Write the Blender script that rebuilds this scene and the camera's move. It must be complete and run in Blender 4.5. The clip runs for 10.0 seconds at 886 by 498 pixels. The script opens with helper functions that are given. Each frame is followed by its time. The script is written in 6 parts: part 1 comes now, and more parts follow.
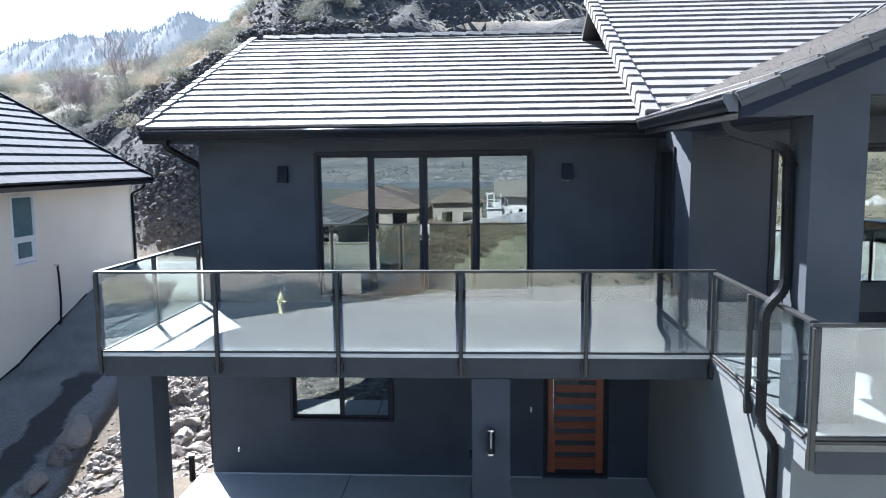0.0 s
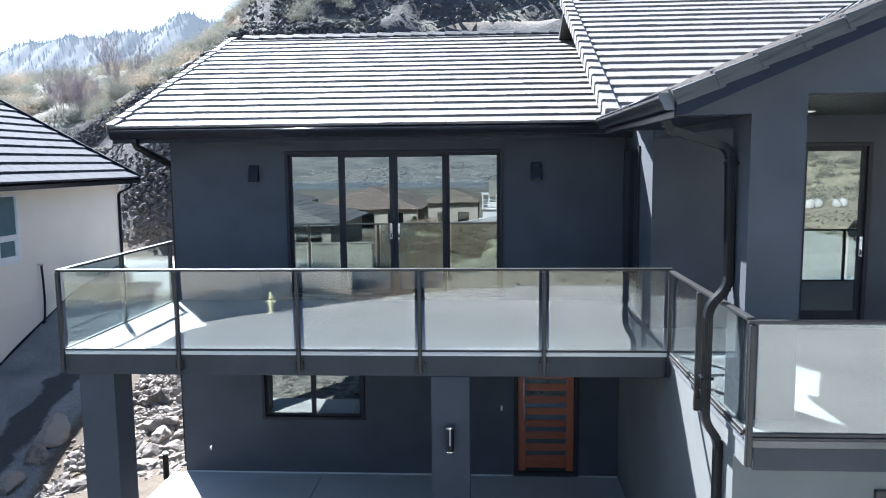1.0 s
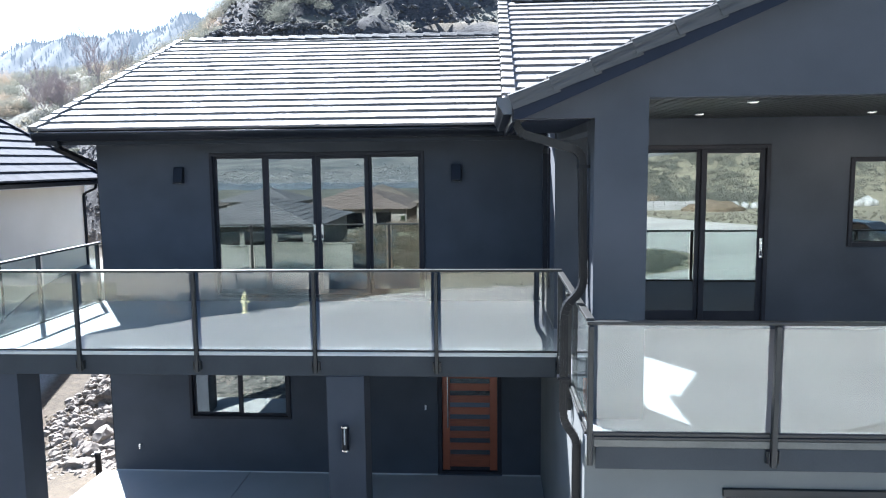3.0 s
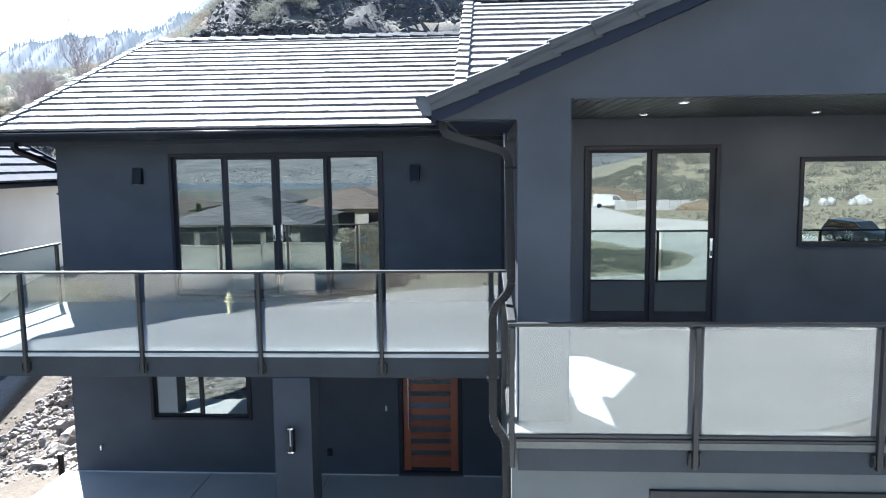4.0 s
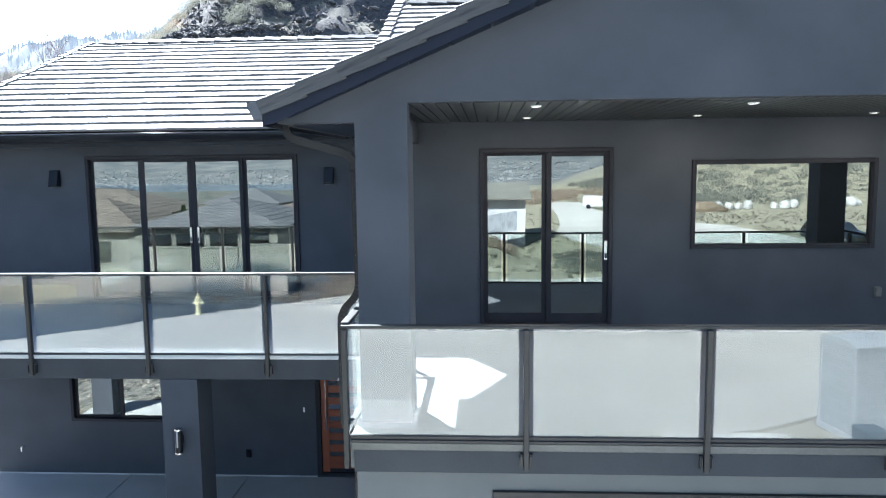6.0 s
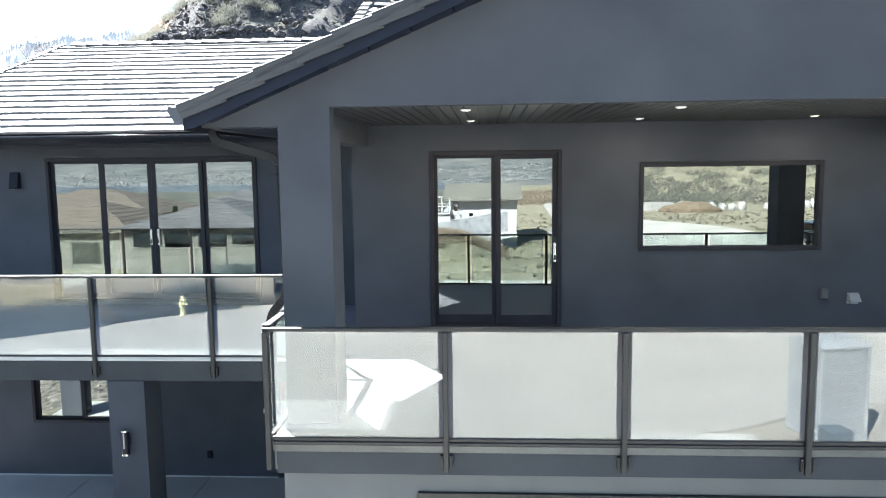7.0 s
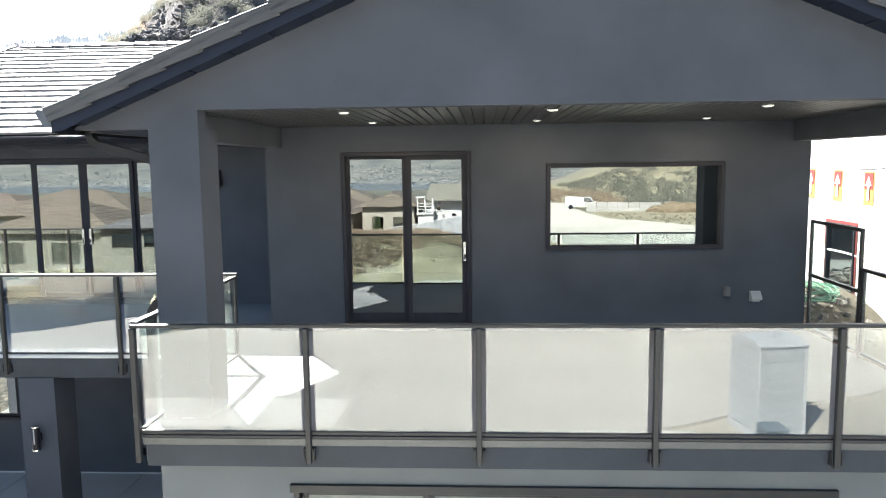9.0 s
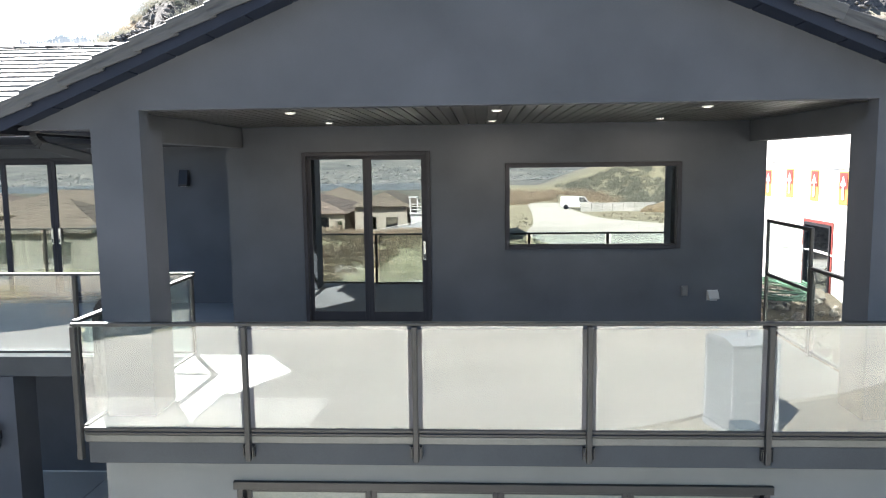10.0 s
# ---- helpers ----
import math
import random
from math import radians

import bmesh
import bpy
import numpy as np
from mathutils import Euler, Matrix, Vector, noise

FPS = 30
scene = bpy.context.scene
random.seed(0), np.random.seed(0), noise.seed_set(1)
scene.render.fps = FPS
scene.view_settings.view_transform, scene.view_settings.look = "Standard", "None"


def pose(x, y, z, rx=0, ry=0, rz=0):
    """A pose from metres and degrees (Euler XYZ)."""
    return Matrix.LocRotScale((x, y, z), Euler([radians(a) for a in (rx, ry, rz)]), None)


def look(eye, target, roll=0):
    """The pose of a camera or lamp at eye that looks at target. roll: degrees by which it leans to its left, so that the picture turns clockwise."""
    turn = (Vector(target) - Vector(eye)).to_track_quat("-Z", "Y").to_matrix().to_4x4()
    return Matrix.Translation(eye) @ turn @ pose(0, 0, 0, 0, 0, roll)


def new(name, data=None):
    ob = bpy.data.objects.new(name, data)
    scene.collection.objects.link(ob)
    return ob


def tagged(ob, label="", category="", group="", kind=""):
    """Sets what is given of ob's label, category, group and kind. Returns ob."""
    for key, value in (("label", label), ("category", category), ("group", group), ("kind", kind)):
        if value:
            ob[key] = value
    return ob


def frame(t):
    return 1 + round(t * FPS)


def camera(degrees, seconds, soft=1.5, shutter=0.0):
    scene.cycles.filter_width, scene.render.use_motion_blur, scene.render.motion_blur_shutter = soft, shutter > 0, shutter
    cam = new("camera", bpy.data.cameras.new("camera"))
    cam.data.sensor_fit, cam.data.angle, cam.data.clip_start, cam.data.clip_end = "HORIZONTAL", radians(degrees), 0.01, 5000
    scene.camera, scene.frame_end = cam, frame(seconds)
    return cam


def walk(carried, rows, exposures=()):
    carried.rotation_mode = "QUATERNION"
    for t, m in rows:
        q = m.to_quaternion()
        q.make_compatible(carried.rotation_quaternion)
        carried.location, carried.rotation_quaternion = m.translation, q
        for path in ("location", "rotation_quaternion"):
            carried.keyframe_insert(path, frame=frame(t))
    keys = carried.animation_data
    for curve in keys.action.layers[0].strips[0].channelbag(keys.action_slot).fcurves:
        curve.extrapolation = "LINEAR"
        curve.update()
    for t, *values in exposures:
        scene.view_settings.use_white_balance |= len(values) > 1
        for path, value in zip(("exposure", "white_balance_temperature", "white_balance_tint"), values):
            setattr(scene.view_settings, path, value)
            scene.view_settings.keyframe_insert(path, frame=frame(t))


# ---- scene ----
cam = camera(61.3, 10.0, soft=1.1)
PATH = [
    (0.0, (-0.004, -0.172, 5.483), (-0.121, 1.811, 5.251), -0.6),
    (0.5, (0.234, -0.163, 5.475), (0.116, 1.82, 5.242), -0.6),
    (1, (0.517, -0.192, 5.459), (0.398, 1.791, 5.228), -0.6),
    (1.5, (0.85, -0.217, 5.447), (0.729, 1.766, 5.217), -0.6),
    (2, (1.191, -0.234, 5.459), (1.068, 1.749, 5.227), -0.6),
    (2.5, (1.538, -0.233, 5.469), (1.413, 1.75, 5.238), -0.6),
    (4, (2.552, -0.162, 5.486), (2.43, 1.82, 5.253), -0.7),
    (4.5, (2.895, -0.133, 5.485), (2.776, 1.85, 5.253), -0.7),
    (5, (3.266, -0.124, 5.485), (3.144, 1.859, 5.253), -0.7),
    (5.5, (3.627, -0.126, 5.485), (3.506, 1.857, 5.254), -0.7),
    (7, (4.673, -0.138, 5.511), (4.556, 1.845, 5.282), -0.7),
    (7.5, (4.977, -0.169, 5.52), (4.865, 1.815, 5.29), -0.7),
    (8, (5.298, -0.196, 5.507), (5.186, 1.788, 5.279), -0.7),
    (8.5, (5.594, -0.244, 5.507), (5.483, 1.74, 5.278), -0.7),
    (9, (5.887, -0.276, 5.509), (5.779, 1.708, 5.28), -0.7),
    (9.5, (6.172, -0.296, 5.504), (6.065, 1.688, 5.275), -0.7),
    (10, (6.444, -0.322, 5.502), (6.339, 1.662, 5.273), -0.7),
]
walk(cam, [(t, look(eye, target, roll)) for t, eye, target, roll in PATH],
     exposures=[(0.0, 2.29, 5600, 10), (4.5, 2.52, 5560, 9), (5.5, 2.62, 5540, 8), (7.3, 2.91, 6150, 9), (10.0, 2.93, 6450, 11)])

# ---- light ----
SUN = Vector((-0.605, 0.945, 1.0)).normalized()
world = bpy.data.worlds.new("world")
scene.world = world
world.use_nodes = True
wn = world.node_tree.nodes
sky = wn.new("ShaderNodeTexSky")
sky.sky_type = "NISHITA"
sky.sun_disc = False
sky.sun_elevation = math.asin(SUN.z)
sky.sun_rotation = math.atan2(SUN.x, SUN.y)
sky.air_density, sky.dust_density = 1.0, 0.7
wn["Background"].inputs["Strength"].default_value = 0.052
world.node_tree.links.new(sky.outputs[0], wn["Background"].inputs["Color"])
sun_data = bpy.data.lights.new("sun", "SUN")
sun_data.energy, sun_data.angle, sun_data.color = 5.0, radians(0.5), (1.0, 0.96, 0.9)
sun_lamp = new("sun", sun_data)
sun_lamp.matrix_world = look(SUN * 60, (0, 0, 0))


# ---- materials ----
def mat(name, c1, c2, rough=0.8, metal=0.0, scale=6.0, fine=60.0, bump=0.2, depth=0.01, island=0.0, stretch=(1, 1, 1), rand=0.0, spec=0.5):
    """Two colours mixed by a coarse and a fine noise, with a fine relief; island: how much each piece of a mesh differs; rand: each object."""
    m = bpy.data.materials.new(name)
    m.use_nodes = True
    nt = m.node_tree
    n, l = nt.nodes, nt.links
    b = n["Principled BSDF"]
    b.inputs["Roughness"].default_value, b.inputs["Metallic"].default_value = rough, metal
    b.inputs["Specular IOR Level"].default_value = spec
    tc, mp = n.new("ShaderNodeTexCoord"), n.new("ShaderNodeMapping")
    mp.inputs["Scale"].default_value = stretch
    l.new(tc.outputs["Object"], mp.inputs[0])
    big, small = n.new("ShaderNodeTexNoise"), n.new("ShaderNodeTexNoise")
    for t, s, d in ((big, scale, 5), (small, fine, 3)):
        t.inputs["Scale"].default_value, t.inputs["Detail"].default_value = s, d
        l.new(mp.outputs[0], t.inputs["Vector"])
    add = n.new("ShaderNodeMath")
    add.operation = "MULTIPLY_ADD"
    l.new(small.outputs["Fac"], add.inputs[0])
    add.inputs[1].default_value = 0.5
    l.new(big.outputs["Fac"], add.inputs[2])
    last = add.outputs[0]
    for amount, node, out in ((island, "ShaderNodeNewGeometry", "Random Per Island"), (rand, "ShaderNodeObjectInfo", "Random")):
        if amount:
            g, a2 = n.new(node), n.new("ShaderNodeMath")
            a2.operation = "MULTIPLY_ADD"
            l.new(g.outputs[out], a2.inputs[0])
            a2.inputs[1].default_value = amount
            l.new(last, a2.inputs[2])
            last = a2.outputs[0]
    ramp = n.new("ShaderNodeValToRGB")
    ramp.color_ramp.elements[0].position, ramp.color_ramp.elements[1].position = 0.5, 1.0 + island * 0.5 + rand * 0.5
    ramp.color_ramp.elements[0].color, ramp.color_ramp.elements[1].color = (*c1, 1), (*c2, 1)
    l.new(last, ramp.inputs[0])
    l.new(ramp.outputs[0], b.inputs["Base Color"])
    if bump:
        bp = n.new("ShaderNodeBump")
        bp.inputs["Strength"].default_value, bp.inputs["Distance"].default_value = bump, depth
        l.new(add.outputs[0], bp.inputs["Height"])
        l.new(bp.outputs[0], b.inputs["Normal"])
    return m


def glass(name, tint, gloss, rough=0.0, gloss_tint=(1, 1, 1), wave=0.0):
    """A coated pane: a share of mirror gloss over a tinted clear body; wave: how far the pressed sheet is out of true, in metres."""
    m = bpy.data.materials.new(name)
    m.use_nodes = True
    n, l = m.node_tree.nodes, m.node_tree.links
    n.remove(n["Principled BSDF"])
    clear, shine, mix, facing, curve, add = (n.new("ShaderNode" + k) for k in ("BsdfTransparent", "BsdfGlossy", "MixShader", "LayerWeight", "Math", "Math"))
    clear.inputs[0].default_value, shine.inputs[0].default_value = (*tint, 1), (*gloss_tint, 1)
    shine.inputs["Roughness"].default_value = rough
    if wave:
        place, ripple, bump = (n.new("ShaderNode" + k) for k in ("TexCoord", "TexNoise", "Bump"))
        ripple.inputs["Scale"].default_value, ripple.inputs["Detail"].default_value = 2.6, 1.0
        bump.inputs["Distance"].default_value = wave
        l.new(place.outputs["Object"], ripple.inputs["Vector"])
        l.new(ripple.outputs["Fac"], bump.inputs["Height"])
        l.new(bump.outputs[0], shine.inputs["Normal"])
    curve.operation = "POWER"
    curve.inputs[1].default_value = 5.0
    l.new(facing.outputs["Facing"], curve.inputs[0])
    add.operation = "ADD"
    add.use_clamp = True
    add.inputs[1].default_value = gloss
    l.new(curve.outputs[0], add.inputs[0])
    l.new(add.outputs[0], mix.inputs[0])
    l.new(clear.outputs[0], mix.inputs[1])
    l.new(shine.outputs[0], mix.inputs[2])
    l.new(mix.outputs[0], n["Material Output"].inputs[0])
    return m


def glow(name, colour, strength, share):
    """A far backdrop: dim diffuse colour, with the haze put on as emitted airlight."""
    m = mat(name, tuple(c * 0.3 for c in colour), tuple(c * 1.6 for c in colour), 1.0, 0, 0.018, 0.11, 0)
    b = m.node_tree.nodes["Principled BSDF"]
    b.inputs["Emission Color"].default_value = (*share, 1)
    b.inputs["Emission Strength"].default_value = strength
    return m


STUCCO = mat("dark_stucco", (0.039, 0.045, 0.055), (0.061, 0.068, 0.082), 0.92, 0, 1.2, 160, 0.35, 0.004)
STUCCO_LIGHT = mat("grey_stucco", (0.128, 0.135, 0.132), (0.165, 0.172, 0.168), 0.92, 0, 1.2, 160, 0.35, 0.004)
CREAM = mat("cream_stucco", (0.77, 0.7, 0.58), (0.84, 0.77, 0.66), 0.9, 0, 0.8, 120, 0.25, 0.004)
BLACK_METAL = mat("black_metal", (0.007, 0.008, 0.011), (0.012, 0.013, 0.017), 0.3, 0.0, 3, 80, 0.05, 0.001, spec=0.2)
BLUE_BOARD = mat("blue_black_board", (0.006, 0.01, 0.021), (0.009, 0.014, 0.028), 0.65, 0, 3, 60, 0.1, 0.002, spec=0.25)
FRAME = mat("black_frame", (0.018, 0.018, 0.023), (0.026, 0.026, 0.032), 0.5, 0.0, 3, 90, 0.05, 0.001, spec=0.18)
RAIL = mat("bronze_aluminium", (0.024, 0.024, 0.023), (0.036, 0.036, 0.034), 0.42, 0.15, 3, 90, 0.06, 0.001, spec=0.4)
BAND = mat("grey_flashing", (0.085, 0.088, 0.082), (0.125, 0.128, 0.12), 0.4, 0.4, 2, 60, 0.06, 0.001)
# flashing colour lightened to carry the sunlight on the deck edge
SUNLIT_BAND = mat("pale_flashing", (0.5, 0.5, 0.48), (0.58, 0.58, 0.56), 0.35, 0, 2, 60, 0.06, 0.001)
FASCIA = mat("dark_grey_board", (0.024, 0.029, 0.034), (0.036, 0.042, 0.048), 0.7, 0, 2, 90, 0.15, 0.002)
TILE = mat("charcoal_roof_tile", (0.142, 0.129, 0.117), (0.21, 0.192, 0.176), 0.73, 0, 3, 70, 0.3, 0.003, island=0.3, stretch=(1, 4, 1), spec=0.5)
GUTTER = mat("gloss_black_metal", (0.02, 0.021, 0.024), (0.03, 0.031, 0.034), 0.16, 0.0, 3, 80, 0.03, 0.001, spec=0.6)
DOWNPIPE = mat("dark_bronze_pipe", (0.008, 0.009, 0.011), (0.013, 0.014, 0.016), 0.32, 0.0, 3, 80, 0.05, 0.001, spec=0.25)
# roof tile colour darkened for the shaded gable verge; ridge tiles share it
CAP = mat("grey_ridge_tile", (0.022, 0.023, 0.025), (0.056, 0.057, 0.058), 0.75, 0, 3, 7, 1.0, 0.012, rand=0.3, stretch=(0.7, 8, 8))
DECK = mat("deck_membrane", (0.135, 0.141, 0.148), (0.18, 0.187, 0.194), 0.75, 0, 0.9, 90, 0.1, 0.002)
CONCRETE = mat("concrete", (0.5, 0.48, 0.435), (0.62, 0.597, 0.545), 0.85, 0, 0.7, 60, 0.15, 0.003)
PATIO = mat("grey_patio_concrete", (0.38, 0.375, 0.355), (0.47, 0.465, 0.44), 0.85, 0, 0.7, 60, 0.15, 0.003)
ROAD = mat("pale_road", (0.34, 0.322, 0.282), (0.5, 0.475, 0.418), 0.9, 0, 0.28, 40, 0.2, 0.004, stretch=(0.2, 1, 1))
SOFFIT = mat("dark_soffit", (0.035, 0.034, 0.033), (0.055, 0.053, 0.05), 0.45, 0, 4, 60, 0.1, 0.001)
WOOD = mat("red_cedar", (0.13, 0.032, 0.014), (0.26, 0.068, 0.028), 0.4, 0, 5, 40, 0.12, 0.002, stretch=(1, 1, 14), rand=0.3)
STEEL = mat("brushed_steel", (0.55, 0.55, 0.55), (0.7, 0.7, 0.7), 0.25, 1.0, 5, 80, 0.05, 0.001)
WHITE = mat("white_paint", (0.7, 0.7, 0.69), (0.8, 0.8, 0.79), 0.5, 0, 3, 60, 0.05, 0.001)
LIT_LENS = mat("lit_lens", (0.75, 0.74, 0.7), (0.8, 0.79, 0.75), 0.4, 0, 3, 60, 0)
LIT_LENS.node_tree.nodes["Principled BSDF"].inputs["Emission Color"].default_value = (1.0, 0.9, 0.75, 1)
LIT_LENS.node_tree.nodes["Principled BSDF"].inputs["Emission Strength"].default_value = 0.25
GREY_PLASTIC = mat("grey_plastic", (0.3, 0.31, 0.32), (0.38, 0.39, 0.4), 0.5, 0, 3, 60, 0.05, 0.001)
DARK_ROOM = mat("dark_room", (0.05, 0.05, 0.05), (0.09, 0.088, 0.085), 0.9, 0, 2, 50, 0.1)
RAIL_GLASS = glass("railing_glass", (0.88, 0.93, 0.92), 0.105)
PANE = glass("coated_window_glass", (0.3, 0.32, 0.32), 0.27, gloss_tint=(0.93, 1.0, 0.98), wave=0.00022)
# teal reflection on the neighbour's panes put in as a solid colour
TEAL_PANE = mat("obscured_teal_glass", (0.09, 0.15, 0.165), (0.15, 0.22, 0.235), 0.12, 0, 1.5, 30, 0.05, 0.001)
PLAIN_PANE = glass("far_window_glass", (0.1, 0.11, 0.12), 0.3)
ROCK = mat("broken_rock", (0.022, 0.02, 0.02), (0.11, 0.102, 0.096), 0.9, 0, 2.5, 20, 0.8, 0.03, island=0.5, spec=0.25)
BOULDER = mat("pale_boulder", (0.055, 0.045, 0.038), (0.25, 0.215, 0.182), 0.9, 0, 4, 22, 0.9, 0.03, rand=0.45)
NTILE = mat("slate_blue_roof_tile", (0.06, 0.061, 0.069), (0.095, 0.097, 0.108), 0.9, 0, 3, 70, 0.3, 0.004, island=0.25, spec=0.12)
WRAP = mat("white_sheathing", (0.72, 0.71, 0.68), (0.8, 0.79, 0.77), 0.7, 0, 0.8, 20, 0.15, 0.01)
ORANGE_PRINT = mat("orange_print", (0.42, 0.16, 0.03), (0.5, 0.2, 0.05), 0.7, 0, 4, 60, 0.05)
RED = mat("red_print", (0.16, 0.012, 0.01), (0.22, 0.02, 0.016), 0.7, 0, 4, 60, 0.05)
PALE_RED = mat("faded_red_print", (0.62, 0.4, 0.33), (0.7, 0.5, 0.42), 0.7, 0, 4, 60, 0.05)
GREY_ROOF = mat("far_grey_roof", (0.0744, 0.0744, 0.0744), (0.124, 0.124, 0.121), 0.8, 0, 0.8, 6, 0.3, 0.02)
BROWN_ROOF = mat("far_brown_roof", (0.1, 0.078, 0.063), (0.15, 0.12, 0.098), 0.8, 0, 0.8, 6, 0.3, 0.02)
FAR_WALL = mat("far_cream_wall", (0.22, 0.2, 0.17), (0.29, 0.265, 0.225), 0.9, 0, 0.8, 20, 0.1)
FLASHING_BLUE = mat("blue_grey_metal", (0.06, 0.066, 0.078), (0.08, 0.087, 0.1), 0.45, 0, 3, 60, 0.05, 0.001)
OUTLET_GREY = mat("dark_grey_plastic", (0.07, 0.07, 0.07), (0.1, 0.1, 0.1), 0.45, 0, 3, 60, 0)
EARTH_HEAP = mat("tan_dirt", (0.1, 0.074, 0.047), (0.2, 0.157, 0.104), 0.95, 0, 1.2, 14, 0.6, 0.05)
BAG = mat("white_bulk_bag", (0.3, 0.295, 0.27), (0.45, 0.44, 0.41), 0.8, 0, 1.5, 12, 0.6, 0.03)
GARAGE_GLASS = mat("obscured_bronze_glass", (0.13, 0.145, 0.12), (0.2, 0.215, 0.18), 0.25, 0, 2, 40, 0.1, 0.002)
GREEN = mat("green_rubber", (0.08, 0.19, 0.12), (0.13, 0.27, 0.17), 0.5, 0, 4, 40, 0)
TRACK = mat("tyre_mark", (0.33, 0.312, 0.274), (0.44, 0.417, 0.367), 0.9, 0, 2, 30, 0.1, 0.002)
FAR_WHITE = mat("far_white_wall", (0.42, 0.42, 0.41), (0.52, 0.515, 0.505), 0.9, 0, 0.8, 20, 0.1)
CONCRETE_BLOCK = mat("pale_concrete_block", (0.24, 0.235, 0.22), (0.36, 0.35, 0.33), 0.9, 0, 0.8, 20, 0.1, rand=0.25)
KHAKI_ROOF = mat("far_khaki_roof", (0.13, 0.125, 0.1), (0.19, 0.18, 0.148), 0.8, 0, 0.8, 6, 0.3, 0.02)
FENCE_BOARD = mat("weathered_fence_board", (0.15, 0.16, 0.175), (0.33, 0.34, 0.35), 0.85, 0, 3, 25, 0.3, 0.004)
TAN_ROOF = mat("far_tan_roof", (0.095, 0.08, 0.062), (0.14, 0.117, 0.09), 0.8, 0, 0.8, 6, 0.3, 0.02)
YELLOW = mat("pale_yellow_paint", (0.6, 0.57, 0.34), (0.7, 0.66, 0.42), 0.5, 0, 4, 60, 0.1, 0.002)
BLUE_PLASTIC = mat("blue_grey_plastic", (0.07, 0.095, 0.115), (0.1, 0.125, 0.145), 0.5, 0, 3, 60, 0.03, 0.001)
PALE_RIB = mat("pale_grey_rib", (0.33, 0.346, 0.352), (0.38, 0.394, 0.4), 0.45, 0, 2, 60, 0.05, 0.001)
PALE_PLASTIC = mat("pale_grey_plastic", (0.25, 0.265, 0.27), (0.3, 0.314, 0.32), 0.5, 0, 2, 60, 0.05, 0.001)
CAR = mat("dark_car_paint", (0.02, 0.025, 0.03), (0.03, 0.035, 0.04), 0.2, 0.3, 2, 60, 0.0)
# bluish airlight over the mountain is emission on its surface
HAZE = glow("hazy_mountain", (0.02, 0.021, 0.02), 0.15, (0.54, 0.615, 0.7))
WATER = mat("lake_water", (0.03, 0.05, 0.07), (0.04, 0.06, 0.08), 0.15, 0, 0.01, 0.1, 0.05, 0.2)


def leafy(name, c1, c2, share=0.45):
    """Thin leaves and stalks: partly lit from behind."""
    m = mat(name, c1, c2, 0.9, 0, 0.6, 10, 0, island=0.6)
    n, l = m.node_tree.nodes, m.node_tree.links
    b, thin, mix = n["Principled BSDF"], n.new("ShaderNodeBsdfTranslucent"), n.new("ShaderNodeMixShader")
    l.new(b.inputs["Base Color"].links[0].from_socket, thin.inputs[0])
    mix.inputs[0].default_value = share
    l.new(b.outputs[0], mix.inputs[1])
    l.new(thin.outputs[0], mix.inputs[2])
    l.new(mix.outputs[0], n["Material Output"].inputs[0])
    return m


SAGE = leafy("sagebrush_leaf", (0.055, 0.06, 0.048), (0.21, 0.212, 0.175))
TWIG = mat("bare_twig", (0.21, 0.172, 0.174), (0.37, 0.312, 0.31), 0.9, 0, 1, 10, 0, island=0.4)
BLUE_SAGE = leafy("blue_grey_sage_leaf", (0.07, 0.085, 0.09), (0.24, 0.27, 0.275))
BRUSH = leafy("brown_brush", (0.14, 0.11, 0.08), (0.36, 0.29, 0.215))
CONIFER_GREEN = leafy("garden_conifer_leaf", (0.022, 0.038, 0.018), (0.07, 0.1, 0.045))
STRAW = leafy("dry_grass", (0.14, 0.13, 0.092), (0.29, 0.265, 0.2))
# town and tree colours drawn together in grey to give the lake haze
FAR_TOWN = mat("far_town_wall", (0.12, 0.12, 0.122), (0.2, 0.198, 0.194), 0.9, 0, 0.01, 0.2, 0, island=0.5)
FAR_TREE = mat("far_shore_tree", (0.12, 0.128, 0.128), (0.16, 0.168, 0.165), 0.95, 0, 0.02, 0.2, 0)
# conifers carry their share of the haze as emission too
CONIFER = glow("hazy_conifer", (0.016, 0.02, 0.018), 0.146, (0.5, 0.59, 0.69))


# ---- mesh helpers ----
def box(bm, x0, y0, z0, x1, y1, z1):
    return bmesh.ops.create_cube(bm, size=1, matrix=Matrix.LocRotScale(((x0 + x1) / 2, (y0 + y1) / 2, (z0 + z1) / 2), None, (abs(x1 - x0), abs(y1 - y0), abs(z1 - z0))))["verts"]


def boxes(*spans):
    bm = bmesh.new()
    for s in spans:
        box(bm, *s)
    return bm


def soft(bm, width=0.006, segments=1):
    """Rounds off all edges a little."""
    bmesh.ops.bevel(bm, geom=bm.edges[:], offset=width, segments=segments, affect="EDGES", profile=0.6)
    return bm


def part(name, bm, material, parent=None, label=""):
    me = bpy.data.meshes.new(name)
    bm.normal_update()
    bm.to_mesh(me)
    bm.free()
    me.materials.append(material)
    ob = new(name, me)
    if parent:
        ob.parent = parent
    if label:
        ob["label"] = label
    return ob


def thing(name, label, category, group="", kind="", at=(0, 0, 0), turn=0):
    ob = new(name)
    ob.empty_display_size = 0.1
    ob.matrix_basis = pose(*at, 0, 0, turn)
    return tagged(ob, label, category, group, kind)


def again(mesh_ob, m, parent=None):
    """One more object on the same mesh."""
    ob = new(mesh_ob.name.split(".")[0], mesh_ob.data)
    ob.matrix_basis = m
    if parent:
        ob.parent = parent
    return ob


